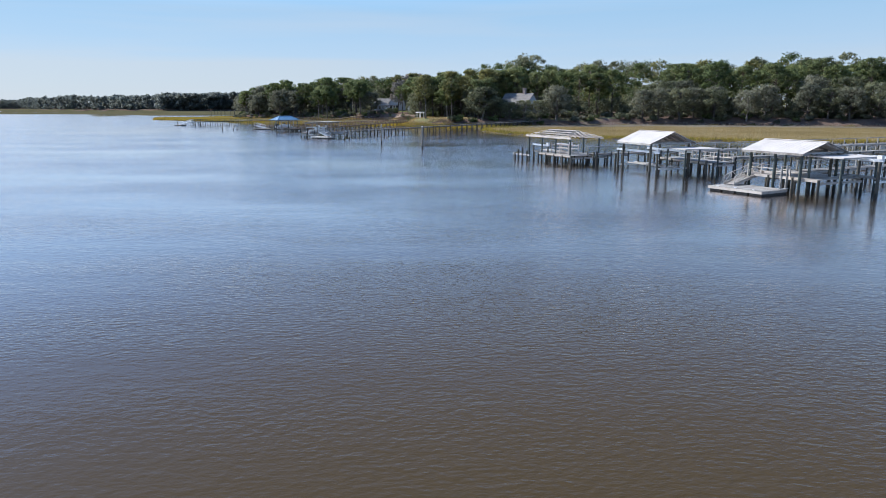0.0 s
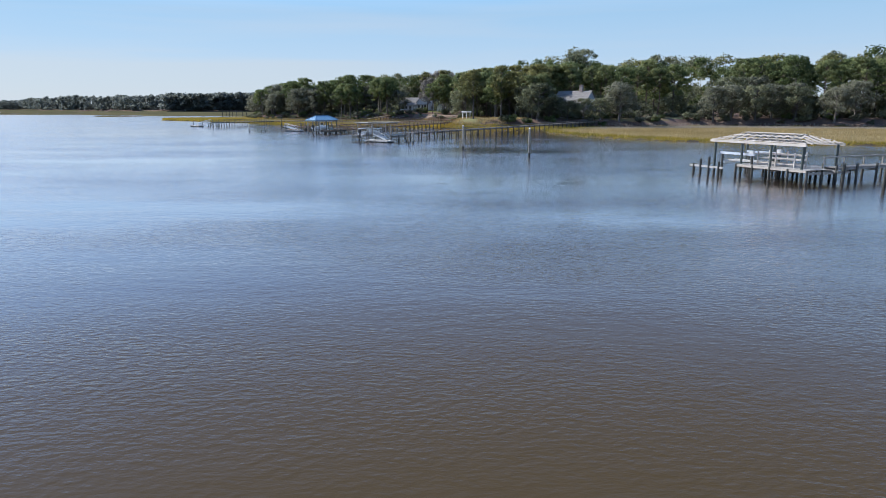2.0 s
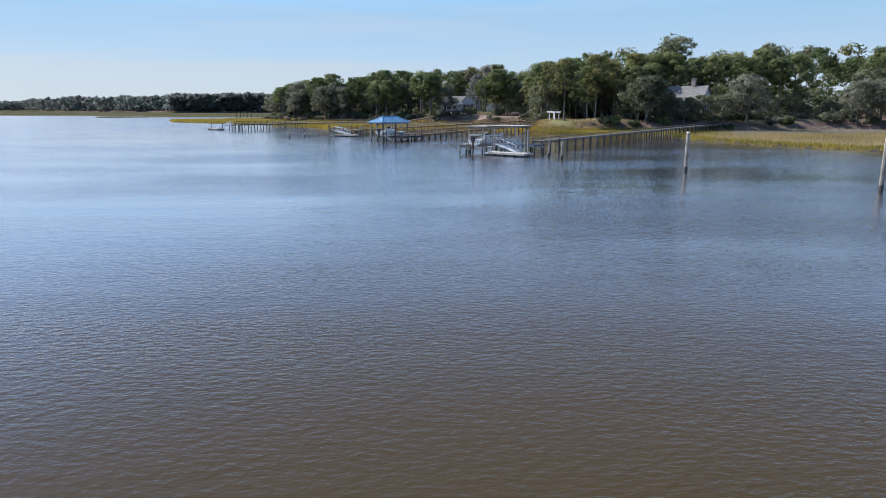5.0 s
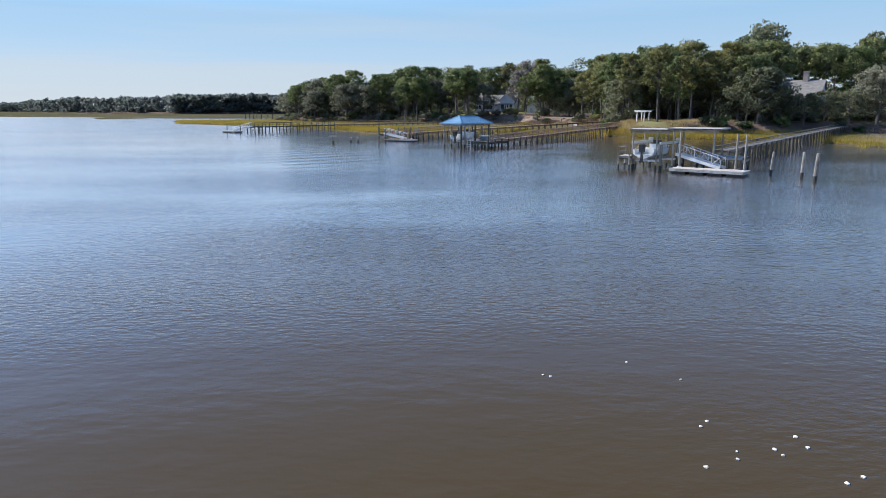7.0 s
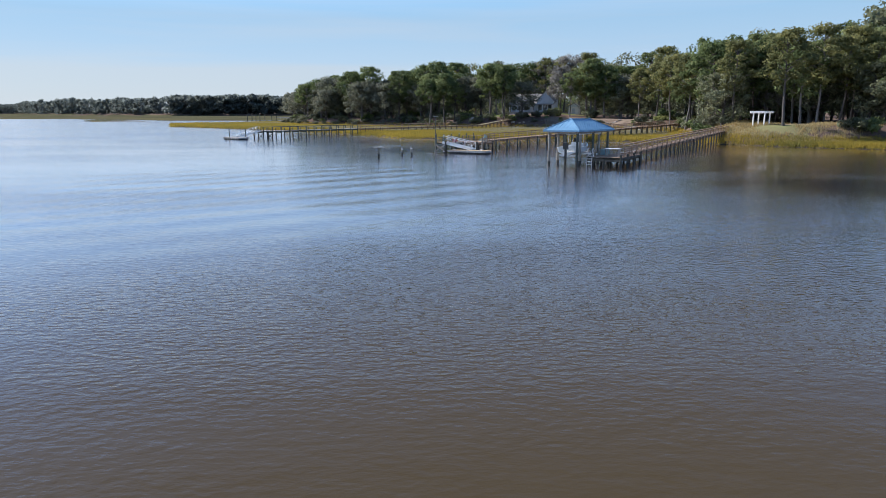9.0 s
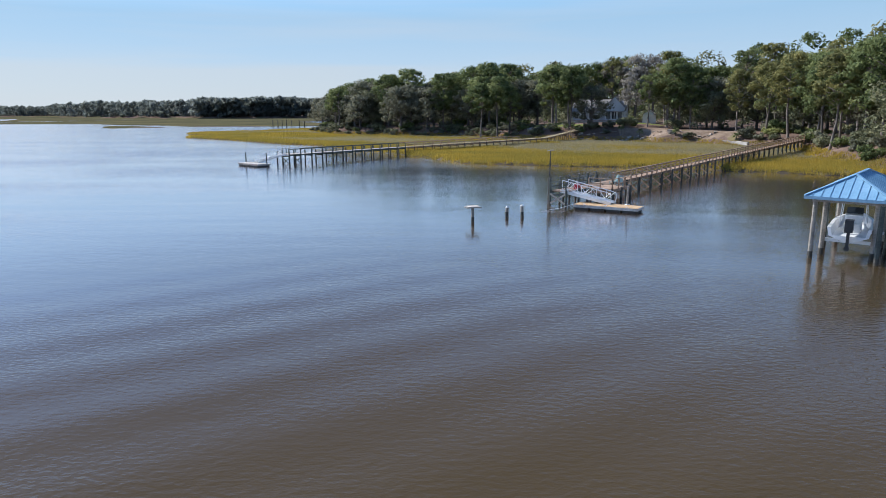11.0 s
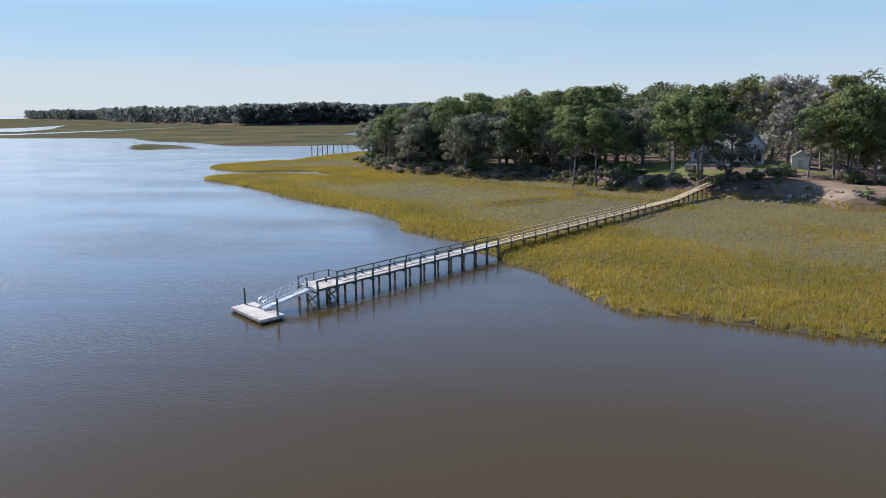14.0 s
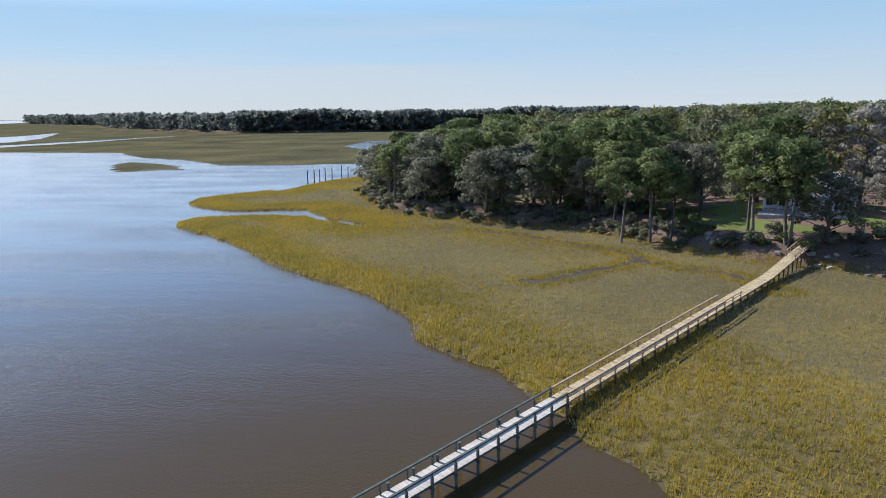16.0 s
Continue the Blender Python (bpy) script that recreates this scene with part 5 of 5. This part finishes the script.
def slender_frame(where, long, wide, eave, ridge, label):
    """A roof frame stripped of its sheets: purlins on rafters."""
    ob = thing("boat_shelter", label, "boathouse", where, "boathouses")
    for x in np.linspace(-long / 2 + 0.5, long / 2 - 0.5, 4):
        for y in (-wide / 2 + 0.3, wide / 2 - 0.3):
            pile(ob, float(x), y, eave - 0.15, r=0.13, material=M_PILEG)
    for s in (-1, 1):
        part("eave_beam", Solid().box(-long / 2, s * (wide / 2) - 0.06, eave - 0.25, long / 2, s * (wide / 2) + 0.06, eave), M_PALE, ob)
        for f in (0.05, 0.33, 0.62, 0.92):
            part("purlin", Solid().box(-long / 2 + f * 2.6, s * wide / 2 * (1 - f) - 0.09, eave + (ridge - eave) * f, long / 2 - f * 2.6, s * wide / 2 * (1 - f) + 0.09, eave + (ridge - eave) * f + 0.07), M_PALE, ob)
        for x in np.linspace(-long / 2 + 2.6, long / 2 - 2.6, 8):
            part("rafter", Solid().beam((float(x), s * wide / 2, eave - 0.05), (float(x), 0, ridge - 0.05), 0.05, 0.14), M_GREY, ob)
        for y in np.linspace(-wide / 2, wide / 2, 8):
            f = 1 - abs(y) / (wide / 2)
            part("hip_rafter", Solid().beam((s * long / 2, float(y), eave), (s * (long / 2 - 2.6 * f), float(y), eave + (ridge - eave) * f), 0.07, 0.12), M_PALE, ob)
    return ob


C = at(19.0, 98.0, ANG)
slender_frame(C, 12.0, 5.4, 3.75, 4.6, "bare hipped roof frame of pale purlins over a dock")
platform("weathered dock head with racks under the bare roof frame", C, -2.0, 6.5, -2.9, 3.2, 1.3, M_GREY, M_PALE, M_PILE, 2.3)
lift("boat lift with white bunks beneath the bare frame", C, -4.8, -0.8, -2.0, 2.0, 2.2, 1.4)
walkway("grey boardwalk on slim piles running to the marsh", at(22.0, 92.5, 24), 150.0, 1.5, 1.7, 1.4, M_GREY, M_GREY, M_PILE, 3.0, rails=((1, 0, 149, 0.9, 0),), pile_r=0.12, stub=0.3)
B = at(27.3, 81.0, ANG - 4)
bb = thing("boathouse", "open boathouse with white gabled metal roof", "boathouse", B, "boathouses")
gable_roof(bb, -3.0, 3.0, -2.9, 2.9, 3.85, 5.0, M_ROOFW, M_GREY)
for x in (-2.7, 2.7):
    for y in (-2.7, 2.7):
        pile(bb, x, y, 3.8, r=0.15, material=M_PILE)
lift("boat lift with long white bunks under the gabled roof", B, -4.0, 3.8, -2.5, 2.0, 2.6, 0.9)
platform("weathered boarded dock beside the white roofed boathouse", B, -3.2, 6.5, 3.2, 6.2, 1.6, M_GREY, M_PALE, M_PILE, 2.4, rails=((-3, 6.1, 6.4, 6.1, 0.9, 1),))
walkway("grey boardwalk from the gabled boathouse to the marsh", at(33.0, 82.5, 24), 140.0, 1.6, 1.8, 1.4, M_GREY, M_GREY, M_PILE, 3.0, rails=((1, 0, 139, 0.9, 0), (-1, 0, 139, 0.9, 0)), pile_r=0.12)
A = at(35.1, 63.6, ANG)
ab = thing("boathouse", "open boathouse with low white metal gable", "boathouse", A, "boathouses")
gable_roof(ab, -3.1, 3.1, -2.7, 2.7, 3.9, 4.75, M_ROOFW, M_GREY)
for x in (-2.8, 0, 2.8):
    for y in (-2.4, 2.4):
        pile(ab, x, y, 3.85, r=0.14, material=M_PILEG)
platform("boarded dock with benches under the low white roof", A, -3.4, 4.6, -2.2, 3.6, 1.5, M_PALE, M_PALE, M_PILE, 2.4, rails=((-3.3, -2.1, 1.5, -2.1, 0.95, 2),))
floating_dock("grey square floating dock with tall guide piles", at(30.2, 62.1, -61), 5.8, 3.6, M_GREY, M_PALE, ((2.6, 1.2, 2.6, M_GREY), (2.6, 2.0, 2.6, M_GREY)))
gangway("short pale gangway from the dock to the float", (33.0, 66.0, 1.55), (29.3, 63.9, 0.55), 1.1, 0.9, M_PALE, 4)
lift("boat lift beside the low white roof", at(40.5, 60.5, ANG), -2.3, 2.3, -2.0, 2.0, 3.2, 1.5)
walkway("grey boardwalk with rails from the float dock to the marsh", at(38.0, 67.0, 24), 140.0, 1.6, 1.8, 1.4, M_GREY, M_GREY, M_PILE, 3.0, rails=((1, 0, 139, 0.9, 1),), pile_r=0.12)


outer = thing("pile_row", "row of dark piles joined by a low beam", "piles", at(13.0, 101.5, ANG))
for x, h in ((-1.2, 1.1), (-0.2, 1.6), (1.0, 1.9), (2.4, 1.5)):
    pile(outer, x, 0, h, r=0.14)
part("low_beam", Solid().box(-1.8, -0.05, 0.75, 3.0, 0.05, 0.95), M_GREY, outer)
for x0, y0 in ((22.5, 91.0), (24.2, 87.5), (31.5, 75.5), (36.8, 84.0), (41.5, 79.5)):
    pl = thing("mooring_pile", "dark mooring pile beside the docks", "pile", at(x0, y0, 0), "lone piles")
    pile(pl, 0, 0, 1.9, r=0.15)
rack = thing("canoe_rack", "pale slatted rack under the bare roof frame", "rack", C @ pose(1.8, 0, 1.3))
for z in (0.25, 0.7, 1.15):
    for y in (-1.6, -0.9, -0.2):
        part("shelf_bar", Solid().box(-2.2, y - 0.06, z, 2.4, y + 0.06, z + 0.1), M_PALE, rack)
for x in (-2.1, 0.1, 2.3):
    for y in (-1.75, -0.05):
        part("upright", Solid().box(x - 0.05, y - 0.05, 0, x + 0.05, y + 0.05, 1.5), M_PALE, rack)
low = thing("lean_to_roof", "low flat white lean-to roof beside the boathouse", "roof", A @ pose(4.2, 1.2, 0))
part("roof_panel", Solid().box(-1.6, -2.6, 3.45, 1.9, 2.4, 3.55), M_ROOFW, low)
for x in (-1.4, 1.7):
    for y in (-2.4, 2.2):
        pile(low, x, y, 3.4, r=0.11, material=M_PILEG)
low2 = copy_thing(low, B @ pose(4.8, 1.6, -0.3))

# lone piles
def lone_pile(x, y, top, r, material, label, cap=True, lean=0.0):
    ob = thing("mooring_pile", label, "pile", pose(x, y, 0, lean, lean * 0.6, 0), "lone piles")
    pile(ob, 0, 0, top, r=r, material=material)
    if cap:
        part("cap", Solid().rod((0, 0, round(top, 1)), (0, 0, round(top, 1) + 0.12), r * 1.05, r * 0.4, 9), M_WHITE, ob, "white cone cap")
    return ob


lone_pile(-2.7, 129.2, 4.1, 0.19, M_PILEL, "tall bleached mooring pile standing in the river")
lone_pile(-12.3, 147.0, 4.0, 0.19, M_PILEL, "tall bleached mooring pile standing in the river")
lone_pile(-23.7, 169.5, 2.1, 0.12, M_PILEL, "bleached timber pile near the dock", False, 3)
lone_pile(-22.2, 166.9, 2.2, 0.14, M_PILEL, "bleached timber pile near the dock", False, 1)
lone_pile(-22.9, 163.5, 2.3, 0.16, M_PILEL, "thick bleached timber pile near the dock", False, 2)
lone_pile(-71.7, 232.4, 0.85, 0.14, M_PILEL, "short pale capped pile stump in the water", True, 2)
lone_pile(-70.4, 232.4, 0.9, 0.14, M_PILEL, "short pale capped pile stump in the water", True, -3)
tb = thing("perch_table", "weathered board table on one pile in the water", "platform", at(-74.6, 229.6, 15))
pile(tb, 0, 0, 1.2, r=0.13, material=M_PILEL)
part("table_top", planks(-0.45, 0.45, -0.36, 0.36, 1.3, 1.3, True, 0.18), M_PALE, tb)
for y in (-0.3, 0.3):
    part("bearer", Solid().box(-0.62, y - 0.05, 1.16, 0.62, y + 0.05, 1.25), M_PALE, tb)
lamp = thing("dock_lamp", "tall slim dock lamp post with flat head", "lamp post", at(-67.25, 240.2, 53.5))
pile(lamp, 0, 0, 2.6, r=0.17, material=M_PILE)
part("pole", Solid().rod((0, 0, 2.5), (0, 0, 5.1), 0.06, 0.05), M_DARK, lamp)
part("lamp_head", Solid().box(-0.45, -0.12, 5.1, 0.45, 0.12, 5.18), M_GREY, lamp)
for px, py, top in ((-174.7, 509, 5), (-173.9, 515, 4.8), (-172.4, 517.4, 4.9), (-171.4, 521.8, 5), (-169.8, 526.3, 4.6), (-168.9, 538, 4.8), (-166, 538, 4.2)):
    lone_pile(px, py, top, 0.2, M_PILE, "dark tall pile of an old landing by the point", False, 1)


# ---- houses and yards ----
def window(parent, x, y, z, w, h, face):
    """A window set in a wall; face: the outward axis, (0, -1) or (1, 0) and so on."""
    fx, fy = face
    if fy:
        o, i = y + 0.03 * fy, y + 0.05 * fy
        win = part("window", Solid().box(x - w / 2, min(y, o), z, x + w / 2, max(y, o), z + h), M_GLASS, parent)
        part("window_frame", Solid().box(x - w / 2 - 0.09, min(y, i), z - 0.09, x + w / 2 + 0.09, max(y, i), z).box(x - w / 2 - 0.09, min(y, i), z + h, x + w / 2 + 0.09, max(y, i), z + h + 0.09)
             .box(x - w / 2 - 0.09, min(y, i), z, x - w / 2, max(y, i), z + h).box(x + w / 2, min(y, i), z, x + w / 2 + 0.09, max(y, i), z + h).box(x - 0.03, min(y, i), z, x + 0.03, max(y, i), z + h), M_WHITE, win)
    else:
        o, i = x + 0.03 * fx, x + 0.05 * fx
        win = part("window", Solid().box(min(x, o), y - w / 2, z, max(x, o), y + w / 2, z + h), M_GLASS, parent)
        part("window_frame", Solid().box(min(x, i), y - w / 2 - 0.09, z - 0.09, max(x, i), y + w / 2 + 0.09, z).box(min(x, i), y - w / 2 - 0.09, z + h, max(x, i), y + w / 2 + 0.09, z + h + 0.09)
             .box(min(x, i), y - w / 2 - 0.09, z, max(x, i), y - w / 2, z + h).box(min(x, i), y + w / 2, z, max(x, i), y + w / 2 + 0.09, z + h), M_WHITE, win)


def pitched(parent, x0, x1, y0, y1, eave, ridge, material, over=0.5, name="roof"):
    """A closed gable roof of some thickness, ridge along x."""
    ym, t = (y0 + y1) / 2, 0.18
    k = (ridge - eave) / ((y1 - y0) / 2) * over
    a, b = x0 - over, x1 + over
    s = Solid()
    for sgn in (-1, 1):
        ye = ym + sgn * ((y1 - y0) / 2 + over)
        p = [(a, ye, eave - k), (b, ye, eave - k), (b, ym, ridge), (a, ym, ridge)]
        s.faces(p + [(q[0], q[1], q[2] + t) for q in p], [(3, 2, 1, 0), (4, 5, 6, 7), (0, 1, 5, 4), (1, 2, 6, 5), (2, 3, 7, 6), (3, 0, 4, 7)])
    part(name, s, material, parent)
    for x in (x0, x1):
        part("gable_wall", Solid().faces([(x - 0.05, y0, eave), (x - 0.05, y1, eave), (x - 0.05, ym, ridge), (x + 0.05, y0, eave), (x + 0.05, y1, eave), (x + 0.05, ym, ridge)], [(0, 1, 2), (5, 4, 3), (0, 3, 4, 1), (1, 4, 5, 2), (2, 5, 3, 0)]), M_SIDING, parent)


def house(label, where, long, deep, eave, ridge, roof_mat, wall_mat=None, porch=0.0, chimney=None, storeys=1, name="house"):
    """A house on its own ground: local -y faces the river."""
    ob = thing(name, label, "house", where, "shore houses")
    wall_mat = wall_mat or M_SIDING
    part("wall", Solid().box(-long / 2, -deep / 2, -0.5, long / 2, deep / 2, eave), wall_mat, ob)
    pitched(ob, -long / 2, long / 2, -deep / 2, deep / 2, eave, ridge, roof_mat)
    for st in range(storeys):
        z = 0.7 + st * 2.9
        for i in range(max(2, round(long / 2.6))):
            x = -long / 2 + (i + 0.5) * long / max(2, round(long / 2.6))
            window(ob, x, -deep / 2, z, 1.2, 1.7, (0, -1))
        for sx in (-1, 1):
            window(ob, sx * long / 2, 0, z, 1.2, 1.5, (sx, 0))
    part("door", Solid().box(-0.5, -deep / 2 - 0.06, 0.0, 0.5, -deep / 2, 2.1), M_WHITE, ob)
    if porch:
        y = -deep / 2 - porch
        part("porch_floor", Solid().box(-long / 2, y, -0.3, long / 2, -deep / 2 - 0.01, 0.12), M_BRICK, ob)
        p = [(-long / 2 - 0.3, y - 0.4, eave - 0.9), (long / 2 + 0.3, y - 0.4, eave - 0.9), (long / 2 + 0.3, -deep / 2 - 0.02, eave - 0.1), (-long / 2 - 0.3, -deep / 2 - 0.02, eave - 0.1)]
        part("porch_roof", Solid().faces(p + [(q[0], q[1], q[2] + 0.14) for q in p], [(3, 2, 1, 0), (4, 5, 6, 7), (0, 1, 5, 4), (1, 2, 6, 5), (2, 3, 7, 6), (3, 0, 4, 7)]), roof_mat, ob)
        for i in range(7):
            x = -long / 2 + 0.2 + (long - 0.4) * i / 6
            part("porch_post", Solid().box(x - 0.1, y - 0.05, 0.12, x + 0.1, y + 0.15, eave - 0.85), M_WHITE, ob)
    if chimney:
        cx, top = chimney
        part("chimney", Solid().box(cx - 0.55, -0.5, 0, cx + 0.55, 0.5, top).box(cx - 0.65, -0.6, top, cx + 0.65, 0.6, top + 0.25), M_BRICK, ob)
    return ob


home = house("low pale house with grey roof and columned porch behind trees", at(-31.0, 408.0, -20, ground_z(-31.0, 405.0)), 17.0, 8.0, 3.6, 6.8, M_SHINGLE, porch=2.6, chimney=(5.0, 7.6))
cross = thing("house", "pale gabled house wing with tall windows", "house", at(-26.5, 404.6, 70, ground_z(-27.0, 402.6)), "shore houses")
part("wall", Solid().box(-4.2, -3.2, -0.4, 0.5, 3.2, 4.4), M_SIDING, cross)
pitched(cross, -4.2, 0.5, -3.2, 3.2, 4.4, 7.6, M_SHINGLE, 0.4)
for wy in (-1.9, 0, 1.9):
    window(cross, -4.2, wy, 0.6, 1.3, 2.4, (-1, 0))
patio = thing("patio", "grey paved terrace before the low pale house", "patio", at(-35.5, 399.3, -20, ground_z(-35.5, 399.3) + 0.05))
for i in range(8):
    for j in range(3):
        part("paving_slab", Solid().box(-8 + i * 2.0, -2.4 + j * 1.6, -0.6, -6.02 + i * 2.0, -0.82 + j * 1.6, 0.14 + 0.008 * ((i * 5 + j * 3) % 4)), M_PAVING, patio)
shed = thing("garden_shed", "small white gabled garden shed", "shed", at(-17.2, 397.5, 70, ground_z(-17.2, 397.0)))
part("wall", Solid().box(-2.0, -1.9, -0.3, 2.0, 1.9, 2.6), M_WHITE, shed)
pitched(shed, -2.0, 2.0, -1.9, 1.9, 2.6, 3.9, M_SHINGLE, 0.25)
part("door", Solid().box(-2.06, -0.5, 0, -2.0, 0.5, 2.0), M_SIDING, shed)
house("two-storey house with grey roof and tall chimney among trees", at(32.6, 277.3, -40, 3.0), 13.0, 9.0, 6.0, 10.0, M_SHINGLE, M_GREY, chimney=(2.5, 12.0), storeys=2)
house("brown roofed house behind the yard trees", at(15.0, 303.0, -35, 3.0), 16.0, 9.0, 4.6, 8.4, M_SHINGLE, M_BRICK, porch=2.2)

perg = thing("garden_pergola", "white flat-topped garden pergola on posts", "pergola", at(-7.8, 266.0, -58, ground_z(-7.8, 266.0)))
for px in (-1.1, 1.1):
    for py in (-0.8, 0.8):
        part("post", Solid().box(px - 0.09, py - 0.09, -0.3, px + 0.09, py + 0.09, 2.1), M_WHITE, perg)
part("beam", Solid().box(-1.7, -1.05, 2.1, 1.7, -0.75, 2.4), M_WHITE, perg)
part("beam", Solid().box(-1.7, 0.75, 2.1, 1.7, 1.05, 2.4), M_WHITE, perg)
for i in range(9):
    part("slat", Solid().box(-1.6 + i * 0.385, -1.2, 2.4, -1.48 + i * 0.385, 1.2, 2.52), M_WHITE, perg)
wall = thing("sea_wall", "low whitish sea wall along the yard's edge", "wall", at(-11.6, 350.0, -76, 1.1))
for i in range(5):
    part("wall_block", Solid().box(i * 2.3, -0.2, -0.8, i * 2.3 + 2.28, 0.2, 0.3 + 0.04 * (i % 2)), M_GREY, wall)


# ---- palms, rubble and small things ----
def palmetto(x, y, tall, seed):
    rng = random.Random(seed)
    ob = thing("palmetto_palm", "small palmetto with drooping fan leaves on the bank", "palm", at(x, y, rng.uniform(0, 360), ground_z(x, y)), "bank palms")
    part("trunk", Solid().tube([(0, 0, -0.3), (0.05, 0, tall * 0.5), (0, 0.05, tall)], [0.2, 0.16, 0.15], 8), M_BARK, ob)
    for i in range(16):
        a, e = i * 2.399, rng.uniform(-0.5, 0.9)
        s, r = Solid(), rng.uniform(1.1, 1.6)
        for j in range(7):
            w = (j - 3) * 0.22
            d = Vector((math.cos(a + w) * math.cos(e), math.sin(a + w) * math.cos(e), math.sin(e)))
            q = Vector((-math.sin(a + w), math.cos(a + w), 0)) * 0.09
            o = Vector((0, 0, tall))
            s.faces([o + d * 0.25, o + d * r * 0.6 + q, o + d * r - Vector((0, 0, 0.35)), o + d * r * 0.6 - q], [(0, 1, 2, 3)])
        part("frond", s, M_GREENLEAF, ob)
    return ob


for i, (px, py, h) in enumerate(((-31.5, 372.5, 2.6), (-27.5, 367, 1.8), (-64, 387, 1.2), (-78, 410, 1.4), (-71.5, 400, 1.6), (-83, 412, 1.2), (-20, 359, 1.6), (-9, 346, 1.3))):
    palmetto(px, py, h, 70 + i)

rng = random.Random(91)
for i in range(90):
    f = rng.random()
    px, py = (-46 + 34 * f, 376 - 20 * f) if i < 60 else (-78 + 30 * f, 408 - 28 * f)
    px, py = px + rng.uniform(-2.5, 2.5), py + rng.uniform(-2, 3)
    r = rng.uniform(0.2, 0.75)
    pts = [(r * rng.uniform(0.6, 1) * sx, r * rng.uniform(0.6, 1) * sy, r * rng.uniform(0.3, 0.55) * sz) for sz in (-1, 1) for sx, sy in ((-1, -1), (1, -1), (1, 1), (-1, 1))]
    ob = new("rubble_block", Solid().faces(pts, [(3, 2, 1, 0), (4, 5, 6, 7), (0, 1, 5, 4), (1, 2, 6, 5), (2, 3, 7, 6), (3, 0, 4, 7)]).mesh("rubble_block", rng.choice([M_SAND, M_SAND, M_BRICK, M_AGED, M_GREY])))
    ob.matrix_basis = pose(px, py, ground_z(px, py) + r * 0.15, rng.uniform(-20, 20), rng.uniform(-20, 20), rng.uniform(0, 360))
    tagged(ob, "broken pale rubble block lying on the bank", "rubble", "bank rubble")
for i in range(26):
    f = rng.random()
    px, py = -80 + 45 * f + rng.uniform(-2, 2), 407 - 32 * f + rng.uniform(-2, 2)
    a, k = rng.uniform(0, math.tau), rng.uniform(1.0, 3.0)
    log = Solid().tube([(0, 0, 0), (k * 0.5, 0.2, 0.12), (k, 0, 0.05)], [0.1, 0.08, 0.04], 6)
    ob = new("driftwood_log", log.mesh("driftwood_log", M_PILEL))
    ob.matrix_basis = pose(px, py, ground_z(px, py) + 0.08, 0, 0, math.degrees(a))
    tagged(ob, "bleached driftwood branch on the bank", "driftwood", "bank driftwood")

box = thing("cooler", "red cooler box on the dock landing", "cooler", F @ pose(3.0, -1.25, 1.36))
part("body", Solid().box(-0.3, -0.2, 0, 0.3, 0.2, 0.38), M_RED, box)
part("lid", Solid().box(-0.32, -0.22, 0.384, 0.32, 0.22, 0.46), M_RED, box)
for cxx, cyy, tn in ((7.6, -3.6, 20), (8.0, -2.7, -40)):
    ch = thing("deck_chair", "teal slatted deck chair on the brown deck", "chair", F @ pose(cxx, cyy, 1.36, 0, 0, tn), "deck chairs")
    for i in range(5):
        part("seat_slat", Solid().box(-0.28 + i * 0.115, -0.28, 0.38, -0.19 + i * 0.115, 0.28, 0.41), M_TEAL, ch)
        part("back_slat", Solid().beam((0.3, -0.24 + i * 0.12, 0.4), (0.52, -0.24 + i * 0.12, 1.0), 0.09, 0.025), M_TEAL, ch)
    for lx in (-0.25, 0.3):
        for ly in (-0.28, 0.28):
            part("leg", Solid().box(lx - 0.03, ly - 0.03, 0, lx + 0.03, ly + 0.03, 0.4), M_TEAL, ch)
rope = tagged(new("mooring_rope", Solid().tube([(-65.0, 237.6, 0.45), (-66.5, 236.6, 0.18), (-68.3, 235.6, 0.02), (-69.2, 235.1, -0.1)], [0.014] * 4, 6).mesh("mooring_rope", M_CANVAS)), "pale mooring rope slanting from the float into the water", "rope")

# flecks of foam drifting on the river
rng = random.Random(57)
flecks = Solid()
for px, py in ((-48.5, 121.6), (-48.8, 119.5), (-48.9, 118.5), (-49.6, 118.3), (-48.1, 118.5), (-47.6, 118.8), (-49.7, 122.7), (-51.5, 121.8), (-47.2, 117.7)):
    for q in range(rng.randint(1, 2)):
        fx, fy, fr = px + rng.uniform(-0.3, 0.3), py + rng.uniform(-0.3, 0.3), rng.uniform(0.02, 0.045)
        ring = [(fx + fr * rng.uniform(0.6, 1.2) * math.cos(a * math.tau / 7), fy + fr * rng.uniform(0.6, 1.2) * math.sin(a * math.tau / 7)) for a in range(7)]
        flecks.faces([(u, v, -0.01) for u, v in ring] + [(u, v, 0.018) for u, v in ring] + [(fx, fy, 0.03)], [(a, (a + 1) % 7, 7 + (a + 1) % 7, 7 + a) for a in range(7)] + [(7 + a, 7 + (a + 1) % 7, 14) for a in range(7)])
tagged(new("foam", flecks.mesh("foam", M_FOAM)), "small white flecks of foam drifting on the river", "foam", kind="stuff")
